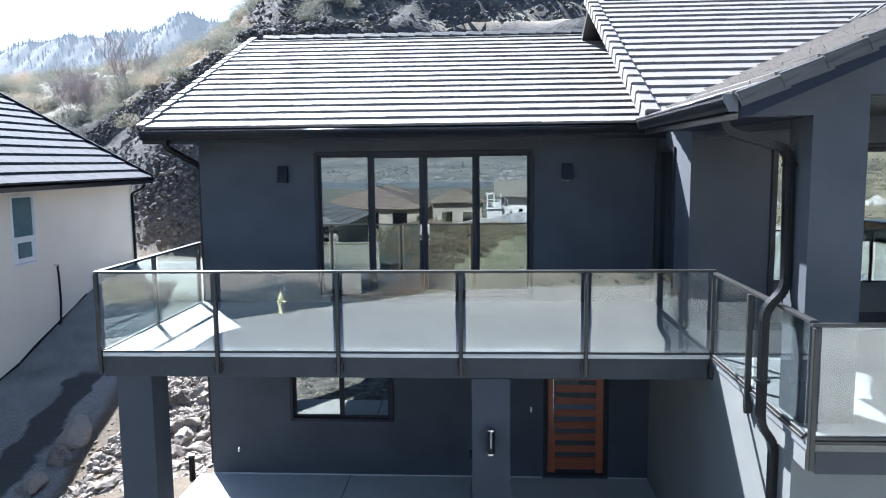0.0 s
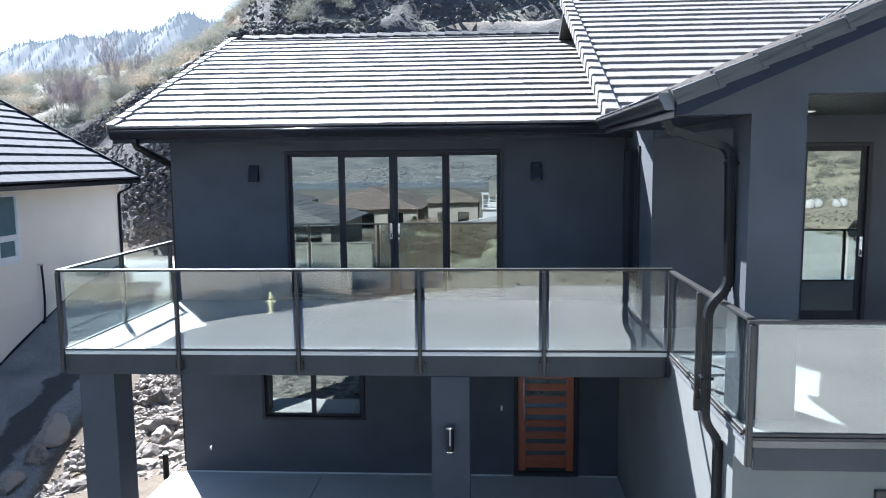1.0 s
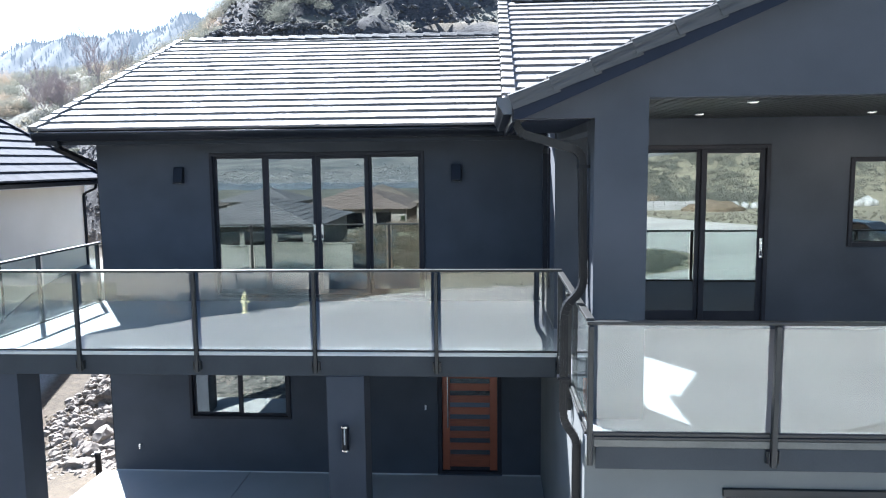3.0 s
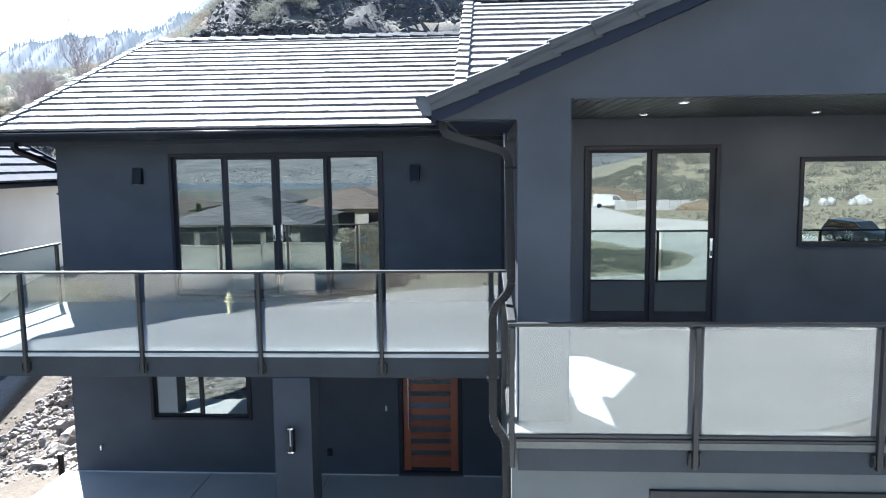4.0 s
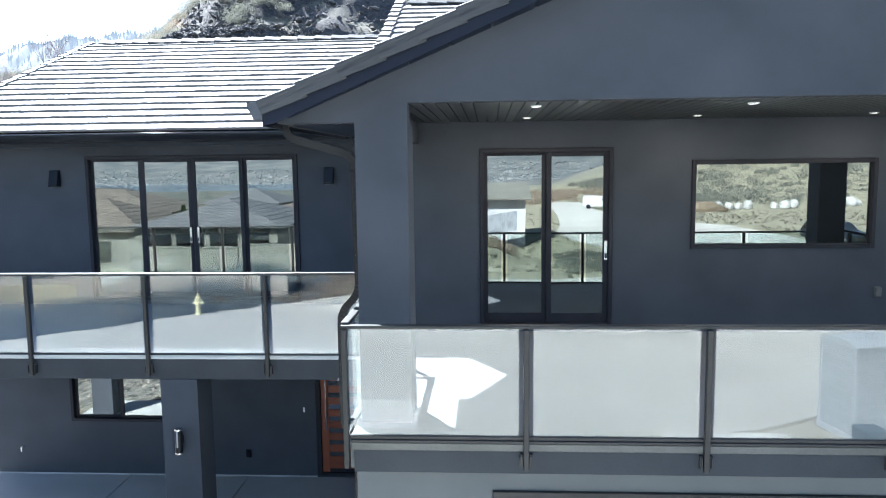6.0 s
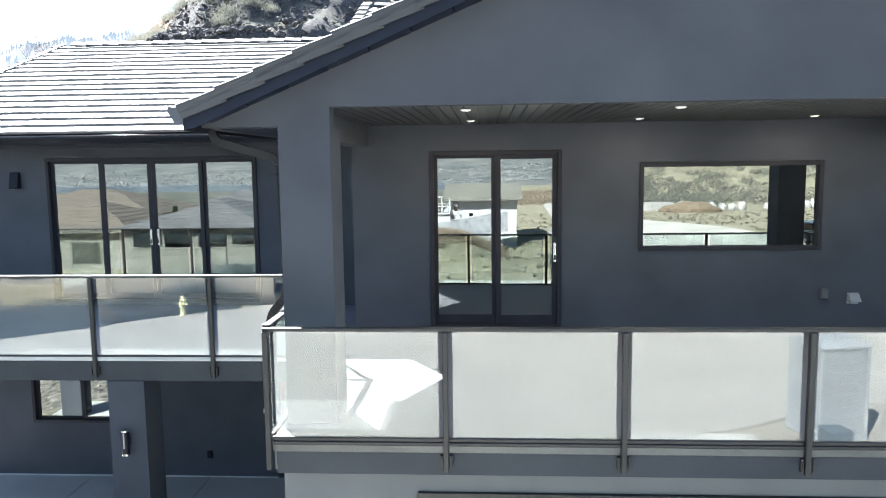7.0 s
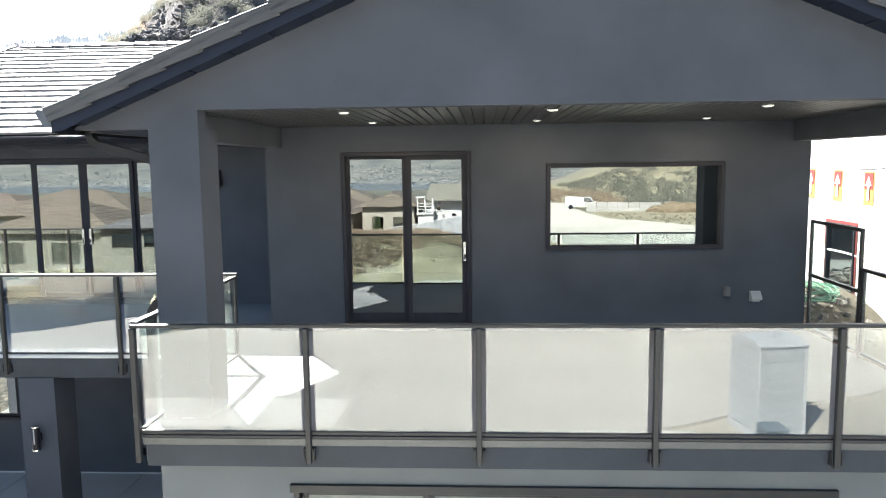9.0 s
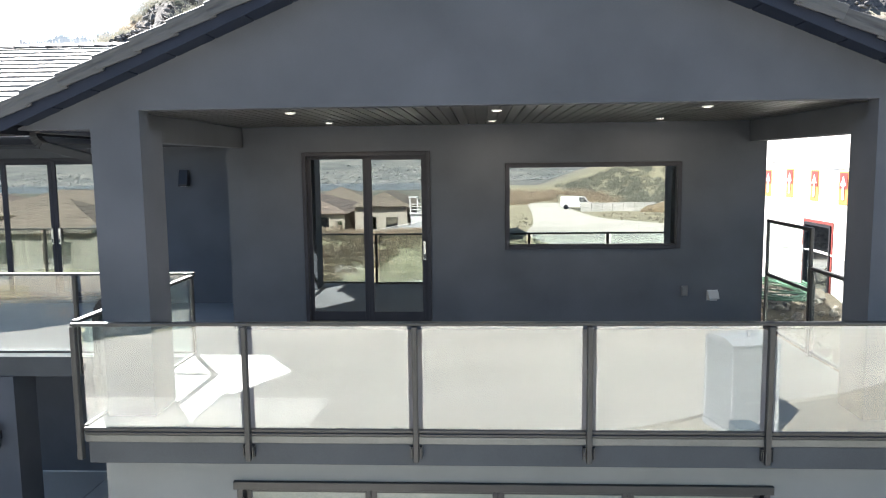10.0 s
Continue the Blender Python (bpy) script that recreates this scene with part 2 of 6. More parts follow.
def sheet(name, verts, faces, material, smooth=False):
    me = bpy.data.meshes.new(name)
    me.from_pydata(verts, [], faces)
    me.materials.append(material)
    if smooth:
        me.shade_smooth()
    return new(name, me)


def sweep(bm, path, w, d, up=(0, 1, 0)):
    """A rectangular pipe along a path, w across and d along the reference axis."""
    rings = []
    pts = [Vector(p) for p in path]
    for i, p in enumerate(pts):
        a = pts[max(i - 1, 0)]
        b = pts[min(i + 1, len(pts) - 1)]
        t = (b - a).normalized()
        u = Vector(up)
        u = (u - t * u.dot(t)).normalized()
        s = t.cross(u)
        rings.append([bm.verts.new(p + s * sx * w / 2 + u * sy * d / 2) for sx, sy in ((-1, -1), (1, -1), (1, 1), (-1, 1))])
    for r0, r1 in zip(rings, rings[1:]):
        for k in range(4):
            bm.faces.new((r0[k], r0[(k + 1) % 4], r1[(k + 1) % 4], r1[k]))
    bm.faces.new(rings[0][::-1])
    bm.faces.new(rings[-1])
    return bm


def prism(bm, outline, axis, a, b):
    """An outline of 2D points drawn out along an axis from a to b."""
    def at(p, v):
        return {"x": (v, p[0], p[1]), "y": (p[0], v, p[1]), "z": (p[0], p[1], v)}[axis]
    lo = [bm.verts.new(at(p, a)) for p in outline]
    hi = [bm.verts.new(at(p, b)) for p in outline]
    n = len(outline)
    for i in range(n):
        bm.faces.new((lo[i], lo[(i + 1) % n], hi[(i + 1) % n], hi[i]))
    bm.faces.new(lo[::-1])
    bm.faces.new(hi)
    bmesh.ops.recalc_face_normals(bm, faces=bm.faces[:])
    return bm


def cylinder(bm, x, y, z0, z1, r, n=16, r2=None):
    return bmesh.ops.create_cone(bm, cap_ends=True, segments=n, radius1=r, radius2=r if r2 is None else r2, depth=z1 - z0, matrix=Matrix.Translation((x, y, (z0 + z1) / 2)))["verts"]


def structure(ob, label, category):
    return tagged(ob, label, category, kind="structure")


# ---- ground ----
def ramp01(v, a, b):
    t = np.clip((v - a) / (b - a), 0, 1)
    return t * t * (3 - 2 * t)


FAR_EDGE = [(-34, -2), (-22, -4), (-16, -6.5), (-13, -10.5), (-11, -14.5), (-8.6, -17.6), (-3.6, -21.9), (0, -23.8), (4, -24.6), (8, -24.2), (12, -25.6), (15.4, -28.5), (17.4, -33)]
# past the field the road doubles back and runs straight away from the house
ROAD_FAR = FAR_EDGE + [(17, -37), (14.1, -41), (11.4, -48), (10.9, -56), (12.2, -64), (13, -76), (13.7, -90), (14.2, -110)]
ROAD_NEAR = [(-34, 4), (-22, 2), (-15, 0), (-10.5, -2), (-7, -3.6), (-3, -4.6), (2.3, -3.95), (7.8, -3.9), (8.2, -4.3), (10.7, -4.3), (12, -6.3), (17, -8), (22, -12), (26, -19), (27.5, -27), (27.6, -36), (26.6, -46), (24.4, -55), (23.2, -63.5), (21.2, -73), (20, -88), (19.6, -110)]


def ground_z(x, y):
    """Height of the land: a drive falling to the road, a bank and fields in front, a slope and a cut hill behind."""
    x, y = np.asarray(x, float), np.asarray(y, float)
    z = np.where(y < 6, -0.067 * (6 - np.maximum(y, -18)), 0.0) - 0.12
    # beyond the far side of the road: a bank that rises towards the field
    beyond = np.interp(x, [a for a, _ in FAR_EDGE], [b for _, b in FAR_EDGE]) - y
    z = z + np.where(y < 0, 3.0 * ramp01(x, -13, -4) * (1 - ramp01(x, 1, 8)) * ramp01(beyond, 0.6, 10) * (1 - ramp01(beyond, 13, 28)), 0)
    z = z + 1.1 * ramp01(x, 14, 27) * ramp01(-y, 3, 14) * (1 - ramp01(-y, 48, 80))
    z = z - 1.6 * ramp01(-y, 24, 40) * (1 - ramp01(x, -2, 12))
    z = z + ramp01(-y, 92, 190) * ramp01(x, 30, 72) * 11
    z = z - ramp01(-y, 130, 1400) * 55
    z = z + ramp01(-y, 2080, 4900) * 420 * (0.7 + 0.3 * np.sin(x * 0.0013 + 1.0) * np.cos(x * 0.0007))
    left = ramp01(-x, 5.0, 5.5)
    back = -0.25 * ramp01(y, 8, 12) + 2.1 * ramp01(y, 14.5, 22.5)
    z = z + np.where(y > 8, back, 0) * np.maximum(left, ramp01(y, 20, 24)) + np.where(y > 8, 1, 0) * ramp01(x, 10.6, 12.5) * (1 - ramp01(y, 20, 24)) * 2.15 * ramp01(y, 12.5, 20)
    # beside the house the land drops away from the patio to a gravel way along the neighbouring wall
    way = np.interp(y, [2, 8, 12, 13.3, 14.65, 17.05, 18.5, 19.85, 22.4, 25, 27], [-0.4, -1.0, -1.1, -0.96, -0.57, -0.05, 0.25, 0.75, 1.65, 2.0, 2.0])
    z = z + (way - z) * ramp01(-x, 4.7, 8.6) * ramp01(y, 2, 8) * (1 - ramp01(y, 25, 29)) * (1 - ramp01(-x, 26, 34))
    # the cut face behind the houses grows taller towards the rocky hill
    z = z + np.clip(5.9 + 0.63 * (x + 19.5), 3.8, 10.5) * np.clip((y - 31 + 1.2 * np.sin(x * 0.35)) / 8.5, 0, 1)
    z = z + np.clip((y - 39) / 22, 0, 1) ** 0.7 * (np.clip(6.8 + 0.11 * (x + 40), 5.5, 8.6) - 4.6 * ramp01(x, -22, -13))
    cliff = ramp01(x, -21, -9)
    z = z + cliff * 8.0 * ramp01(y, 40, 54)
    z = z + ramp01(y, 70, 400) * 10
    return z


def axis(spans):
    out = []
    for a, b, step in spans:
        out += list(np.arange(a, b, step))
    return np.array(out + [spans[-1][1]])


gx = axis([(-4800, -800, 250), (-800, -100, 50), (-100, -40, 4), (-40, 40, 0.8), (40, 100, 4), (100, 800, 50), (800, 4800, 250)])
gy = axis([(-4900, -2900, 160), (-2900, -900, 50), (-900, -100, 40), (-100, -36, 2.5), (-36, 64, 0.8), (64, 120, 4), (120, 600, 40), (600, 4800, 300)])
GX, GY = np.meshgrid(gx, gy)
GZ = ground_z(GX, GY)
bumpy = np.array([noise.fractal((px * 0.35, py * 0.35, 3.0), 1.0, 2.0, 4) for px, py in zip(GX.ravel(), GY.ravel())]).reshape(GX.shape)
wild = np.maximum(ramp01(GY, 29, 34), ramp01(-GY, 18.5, 24) * (1 - 0.9 * ramp01(GX, 1, 7))) * 0.45 + 0.05 * ramp01(-GX, 5, 7)
wild = np.where(np.abs(GY) > 150, 0, wild)
crag = np.array([abs(noise.fractal((px * 0.22 + py * 0.1, py * 0.5, 9.0), 0.8, 2.1, 5)) for px, py in zip(GX.ravel(), GY.ravel())]).reshape(GX.shape)
GZ = GZ + bumpy * wild - np.where((GY > 40) & (GY < 70), crag * 1.6 * ramp01(GX, -20, -12), 0)
# a sandy heap beside the paving
GZ = GZ + 0.3 * np.exp(-((GX + 6.4) / 0.9) ** 2 - ((GY - 11.2) / 2.0) ** 2)
nx, ny = len(gx), len(gy)
verts = np.stack([GX.ravel(), GY.ravel(), GZ.ravel()], 1).tolist()
faces = [(j * nx + i, j * nx + i + 1, (j + 1) * nx + i + 1, (j + 1) * nx + i) for j in range(ny - 1) for i in range(nx - 1)]


def land_material():
    """Dry earth, with grey gravel beside the house, dark broken rock on the cut and olive scrub on the slopes, by place and steepness."""
    m = bpy.data.materials.new("land")
    m.use_nodes = True
    n, l = m.node_tree.nodes, m.node_tree.links
    b = n["Principled BSDF"]
    b.inputs["Roughness"].default_value = 0.95
    geo, sep, sepn = n.new("ShaderNodeNewGeometry"), n.new("ShaderNodeSeparateXYZ"), n.new("ShaderNodeSeparateXYZ")
    l.new(geo.outputs["Position"], sep.inputs[0])
    l.new(geo.outputs["Normal"], sepn.inputs[0])

    def noise_at(scale, detail=6):
        t = n.new("ShaderNodeTexNoise")
        t.inputs["Scale"].default_value, t.inputs["Detail"].default_value = scale, detail
        l.new(geo.outputs["Position"], t.inputs["Vector"])
        return t.outputs["Fac"]

    def calc(op, a, c):
        k = n.new("ShaderNodeMath")
        k.operation = op
        for i, v in enumerate((a, c)):
            if isinstance(v, (int, float)):
                k.inputs[i].default_value = v
            else:
                l.new(v, k.inputs[i])
        return k.outputs[0]

    def step(v, a, c):
        k = n.new("ShaderNodeMapRange")
        k.interpolation_type = "SMOOTHSTEP"
        k.inputs["From Min"].default_value, k.inputs["From Max"].default_value = a, c
        l.new(v, k.inputs[0])
        return k.outputs[0]

    def tone(c1, c2, fac):
        k = n.new("ShaderNodeValToRGB")
        k.color_ramp.elements[0].position, k.color_ramp.elements[1].position = 0.35, 0.68
        k.color_ramp.elements[0].color, k.color_ramp.elements[1].color = (*c1, 1), (*c2, 1)
        l.new(fac, k.inputs[0])
        return k.outputs[0]

    def mix(fac, a, c):
        k = n.new("ShaderNodeMix")
        k.data_type = "RGBA"
        l.new(fac, k.inputs["Factor"])
        l.new(a, k.inputs["A"])
        l.new(c, k.inputs["B"])
        return k.outputs["Result"]

    mid, fine, tiny = noise_at(0.9), noise_at(7.0), noise_at(38.0, 3)
    edge = calc("MULTIPLY", calc("SUBTRACT", mid, 0.5), 5.0)
    yy = calc("ADD", sep.outputs["Y"], edge)
    xx = calc("ADD", sep.outputs["X"], edge)
    grain = calc("ADD", calc("MULTIPLY", fine, 0.6), calc("MULTIPLY", mid, 0.4))
    earth = tone((0.05, 0.037, 0.024), (0.15, 0.116, 0.078), calc("ADD", calc("MULTIPLY", grain, 0.6), calc("MULTIPLY", tiny, 0.4)))
    scrub = tone((0.08, 0.077, 0.054), (0.2, 0.186, 0.136), calc("ADD", calc("MULTIPLY", fine, 0.35), calc("MULTIPLY", mid, 0.65)))
    gravel = tone((0.1, 0.098, 0.092), (0.33, 0.322, 0.302), calc("ADD", calc("MULTIPLY", mid, 0.35), calc("MULTIPLY", tiny, 0.65)))
    rock = tone((0.014, 0.013, 0.014), (0.105, 0.098, 0.094), calc("ADD", calc("MULTIPLY", fine, 0.6), calc("MULTIPLY", noise_at(2.4, 12), 0.4)))
    # far land kept bluish and low in contrast, haze put into its colour
    far = tone((0.07, 0.08, 0.078), (0.17, 0.166, 0.148), noise_at(0.011, 12))
    lean = calc("ADD", sep.outputs["X"], calc("ADD", calc("MULTIPLY", edge, 0.12), calc("MULTIPLY", calc("SUBTRACT", sep.outputs["Y"], 12.0), 0.175)))
    stony = calc("MAXIMUM", step(lean, -8.1, -8.4), step(yy, 21.5, 23.0))
    col = mix(calc("MULTIPLY", stony, calc("MULTIPLY", step(yy, 4.0, 6.0), step(yy, 29.0, 27.0))), earth, gravel)
    col = mix(step(yy, 9.2, 7.6), col, tone((0.145, 0.138, 0.088), (0.38, 0.358, 0.25), calc("ADD", calc("MULTIPLY", fine, 0.5), calc("MULTIPLY", tiny, 0.5))))
    col = mix(calc("MULTIPLY", step(xx, 9.8, 11.2), step(sep.outputs["Y"], 8.0, 6.5)), col, tone((0.22, 0.2, 0.16), (0.46, 0.43, 0.36), calc("ADD", calc("MULTIPLY", fine, 0.5), calc("MULTIPLY", tiny, 0.5))))
    # a darker track through the gravel
    track = calc("ABSOLUTE", calc("ADD", calc("ADD", sep.outputs["X"], 9.88), calc("ADD", calc("MULTIPLY", calc("SUBTRACT", sep.outputs["Y"], 13.8), 0.07), calc("MULTIPLY", edge, 0.22))), 0.0)
    dark_track = calc("MULTIPLY", step(track, 0.5, 0.36), calc("MULTIPLY", step(sep.outputs["Y"], 18.3, 17.9), step(sep.outputs["Y"], 9.0, 11.0)))
    col = mix(dark_track, col, tone((0.035, 0.034, 0.033), (0.07, 0.068, 0.065), tiny))
    # dark rubble on the raw ground in front of the patio
    rubble = tone((0.02, 0.019, 0.016), (0.27, 0.255, 0.215), calc("ADD", calc("MULTIPLY", noise_at(4.2, 4), 0.75), calc("MULTIPLY", tiny, 0.25)))
    raw = calc("MULTIPLY", step(xx, 1.5, 0.0), calc("MULTIPLY", step(sep.outputs["Y"], -5.0, -3.5), step(sep.outputs["Y"], 9.2, 7.6)))
    col = mix(raw, col, rubble)
    field = tone((0.15, 0.134, 0.085), (0.34, 0.307, 0.21), calc("ADD", calc("MULTIPLY", fine, 0.35), calc("MULTIPLY", mid, 0.65)))
    col = mix(step(yy, -19.0, -23.0), col, field)
    col = mix(step(yy, 38.5, 42.0), col, scrub)
    steep = calc("MAXIMUM", calc("MULTIPLY", step(sepn.outputs["Z"], 0.88, 0.78), step(yy, 29.0, 31.5)), calc("MULTIPLY", step(yy, 29.0, 31.5), step(yy, 40.2, 38.8)))
    col = mix(steep, col, rock)
    col = mix(step(sep.outputs["Y"], -200.0, -500.0), col, far)
    col = mix(calc("MULTIPLY", calc("MULTIPLY", step(yy, -58.0, -85.0), step(sep.outputs["Y"], -1500.0, -1300.0)), step(xx, 9.0, 2.0)), col, tone((0.04, 0.05, 0.036), (0.15, 0.14, 0.105), noise_at(0.12, 8)))
    l.new(col, b.inputs["Base Color"])
    bp = n.new("ShaderNodeBump")
    bp.inputs["Strength"].default_value, bp.inputs["Distance"].default_value = 0.7, 0.08
    l.new(calc("ADD", grain, calc("MULTIPLY", tiny, 0.35)), bp.inputs["Height"])
    l.new(bp.outputs[0], b.inputs["Normal"])
    return m


ground = sheet("ground", verts, faces, land_material(), True)
structure(ground, "dry earth and grass slopes falling from the house to the road", "ground")

# ---- paving ----
def slab(name, outline, z_of, thick, material, label, category, grid=1.0):
    """A paved sheet of that outline (x0, y0, x1, y1), laid on the slope."""
    x0, y0, x1, y1 = outline
    bm = bmesh.new()
    n, m = max(1, int((x1 - x0) / grid)), max(1, int((y1 - y0) / grid))
    top = [[bm.verts.new((x0 + (x1 - x0) * i / n, y0 + (y1 - y0) * j / m, 0)) for i in range(n + 1)] for j in range(m + 1)]
    for row in top:
        for v in row:
            v.co.z = z_of(v.co.x, v.co.y)
    for j in range(m):
        for i in range(n):
            bm.faces.new((top[j][i], top[j][i + 1], top[j + 1][i + 1], top[j + 1][i]))
    low = bmesh.ops.extrude_face_region(bm, geom=bm.faces[:])["geom"]
    for v in low:
        if isinstance(v, bmesh.types.BMVert):
            v.co.z -= thick
    bmesh.ops.recalc_face_normals(bm, faces=bm.faces[:])
    ob = part(name, bm, material)
    return structure(ob, label, category)


def drive_z(x, y):
    return float(-0.067 * (6 - max(y, -18))) if y < 6 else 0.0


# the covered patio is cast in panels with joints between them
patio = structure(new("patio"), "pale concrete patio slab with cut joints", "patio")
px_edges = [-5.14, -2.42, -0.28, 2.83]
py_edges = [8.3, 12.42]
for a, b in zip(px_edges, px_edges[1:]):
    for c, d in zip(py_edges, py_edges[1:]):
        part("paving_panel", soft(boxes((a + 0.006, c + 0.006, -0.2, b - 0.006, d - 0.006, -0.02)), 0.008), PATIO, patio)
for i in range(3):
    for j in range(3):
        x0, x1 = 2.3 + i * 2.8, 2.3 + (i + 1) * 2.8 - 0.012
        y1, y0 = 6.52 - j * 3.46, 6.52 - (j + 1) * 3.46 + 0.012
        if (i, j) == (2, 2):
            y0 = -4.35
        slab("driveway", (x0, y0, x1, y1), lambda x, y: drive_z(x, y) - 0.01, 0.15, CONCRETE, "pale concrete driveway panel falling towards the road", "driveway", 1.7)

sealant = bmesh.new()
prism(sealant, [(12.402, -0.02), (12.418, -0.02), (12.418, 0.0)], "x", -4.9, 0.95)
prism(sealant, [(12.402, -0.02), (12.418, -0.02), (12.418, 0.0)], "x", 2.09, 2.77)
structure(part("joint_sealant", sealant, PATIO), "pale sealant bead where the wall meets the patio", "trim")

# the road runs across and bends away uphill on the field side
def along(points, n):
    """n points evenly along a polyline, rounded a little."""
    p = np.array(points, float)
    t = np.r_[0, np.cumsum(np.hypot(*np.diff(p, axis=0).T))]
    u = np.linspace(0, t[-1], n)
    q = np.stack([np.interp(u, t, p[:, 0]), np.interp(u, t, p[:, 1])], 1)
    for _ in range(3):
        q[1:-1] = (q[:-2] + 2 * q[1:-1] + q[2:]) / 4
    return q


def far_edge_y(x):
    """Where the far side of the road lies."""
    return float(np.interp(x, [a for a, _ in FAR_EDGE], [b for _, b in FAR_EDGE]))


bm = bmesh.new()
prev = None
for (fx, fy), (nx_, ny_) in zip(along(ROAD_FAR, 130), along(ROAD_NEAR, 130)):
    ring = []
    for k in range(11):
        x, y = nx_ + (fx - nx_) * k / 10, ny_ + (fy - ny_) * k / 10
        ring.append(bm.verts.new((x, y, float(ground_z(x, y)) + 0.09)))
    if prev:
        for a, b, c, d in zip(prev, prev[1:], ring[1:], ring):
            bm.faces.new((a, b, c, d))
    prev = ring
bmesh.ops.recalc_face_normals(bm, faces=bm.faces[:])
if sum(f.normal.z for f in bm.faces) < 0:
    bmesh.ops.reverse_faces(bm, faces=bm.faces[:])
low = bmesh.ops.extrude_face_region(bm, geom=bm.faces[:])["geom"]
for v in low:
    if isinstance(v, bmesh.types.BMVert):
        v.co.z -= 0.3
bmesh.ops.recalc_face_normals(bm, faces=bm.faces[:])
structure(part("road", bm, ROAD), "pale dusty asphalt road in front of the house", "road")
# pale concrete strip along the near side of the road
walkway = structure(new("pavement"), "pale concrete footway panels beside the road", "pavement")
for k in range(9):
    x0 = -11.4 + k * 1.52
    bm = bmesh.new()
    prism(bm, [(y, float(ground_z(-4.0, y)) + d) for y, d in ((-7.2, 0.098), (-4.5, 0.098), (-4.5, -0.2), (-7.2, -0.2))], "x", x0, x0 + 1.5)
    part("paving_panel", bm, CONCRETE, walkway)
marks = structure(new("tyre_marks"), "faint curved tyre marks on the pale road", "road marking")
for share in (0.62, 0.86):
    bm = bmesh.new()
    prev = None
    for i, ((fx, fy), (nx_, ny_)) in enumerate(zip(along(ROAD_FAR, 130), along(ROAD_NEAR, 130))):
        if not 18 <= i <= 66:
            continue
        f = share + 0.05 * math.sin(i * 0.13)
        pair = []
        for g in (f, f + 0.006):
            x, y = nx_ + (fx - nx_) * g, ny_ + (fy - ny_) * g
            pair.append(bm.verts.new((x, y, float(ground_z(x, y)) + 0.105)))
        if prev:
            bm.faces.new((prev[0], prev[1], pair[1], pair[0]))
        prev = pair
    part("tyre_mark", bm, TRACK, marks)


# ---- the house: walls ----
YA, YB, YG = 12.42, 10.31, 6.53
DK = 3.10


def wall(name, spans, material, label):
    return structure(part(name, boxes(*spans), material), label, "wall")


def holed(x0, x1, z0, z1, holes):
    """The cells of a rectangle round its holes (x0, x1, z0, z1)."""
    xs = sorted({x0, x1, *[h for o in holes for h in o[:2]]})
    zs = sorted({z0, z1, *[h for o in holes for h in o[2:] if z0 < h < z1]})
    return [(a, b, c, d) for a, b in zip(xs, xs[1:]) for c, d in zip(zs, zs[1:]) if not any(o[0] < (a + b) / 2 < o[1] and o[2] < (c + d) / 2 < o[3] for o in holes)]


def pierced(cells, along_x, at, thick):
    """One solid wall from such cells: along x it faces -y, else along y it faces -x."""
    bm = bmesh.new()
    known = {}

    def corner(u, z):
        k = (round(u, 4), round(z, 4))
        if k not in known:
            known[k] = bm.verts.new((u, at, z) if along_x else (at, u, z))
        return known[k]
    for a, b, c, d in cells:
        bm.faces.new((corner(a, c), corner(b, c), corner(b, d), corner(a, d)))
    moved = bmesh.ops.extrude_face_region(bm, geom=bm.faces[:])["geom"]
    bmesh.ops.translate(bm, verts=[v for v in moved if isinstance(v, bmesh.types.BMVert)], vec=(0, thick, 0) if along_x else (thick, 0, 0))
    bmesh.ops.recalc_face_normals(bm, faces=bm.faces[:])
    return bm


DOOR_A = (-2.92, 0.78, 3.16, 5.665)
LOW_WIN = (-3.47, -1.64, 0.965, 2.17)
ENTRY = (0.96, 2.08, 0.0, 2.35)
DOOR_B = (3.875, 5.713, 3.16, 5.67)
WIN_B = (6.77, 9.23, 4.262, 5.484)
GARAGE = (4.05, 9.12, 0.0, 2.44)
structure(part("wall_upper_left", pierced(holed(-4.9, 2.79, -0.3, 6.3, [DOOR_A, LOW_WIN, ENTRY]), True, YA, 0.2), STUCCO), "dark blue-grey stucco wall of two storeys", "wall")
wall("wall_side_left", [(-4.9, YA + 0.2, -0.3, -4.7, 22.4, 6.2)], STUCCO, "dark blue-grey stucco side wall")
wall("wall_back", [(-4.7, 22.2, -0.3, 12.0, 22.4, 6.2)], STUCCO, "dark blue-grey stucco rear wall")
structure(part("wall_return", pierced(holed(YB + 0.2, YA + 0.2, 2.8, 6.3, [(11.13, 12.34, 3.55, 5.67)]), False, 2.79, 0.2), STUCCO), "dark blue-grey stucco return wall beside the balcony door", "wall")
structure(part("wall_upper_right", pierced(holed(2.79, 10.38, 2.8, 6.3, [DOOR_B, WIN_B]), True, YB, 0.2), STUCCO), "dark blue-grey stucco wall behind the covered deck", "wall")
wall("wall_side_right", [(10.18, YB + 0.2, 2.8, 10.38, 22.2, 6.3)], STUCCO, "dark blue-grey stucco side wall")
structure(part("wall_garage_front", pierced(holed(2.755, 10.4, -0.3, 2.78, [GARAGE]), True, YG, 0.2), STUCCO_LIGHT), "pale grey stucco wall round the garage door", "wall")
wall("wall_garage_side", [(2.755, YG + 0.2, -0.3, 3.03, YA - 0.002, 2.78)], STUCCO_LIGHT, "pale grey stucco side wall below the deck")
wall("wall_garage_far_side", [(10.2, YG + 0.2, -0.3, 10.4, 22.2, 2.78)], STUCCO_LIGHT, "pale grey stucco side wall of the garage")
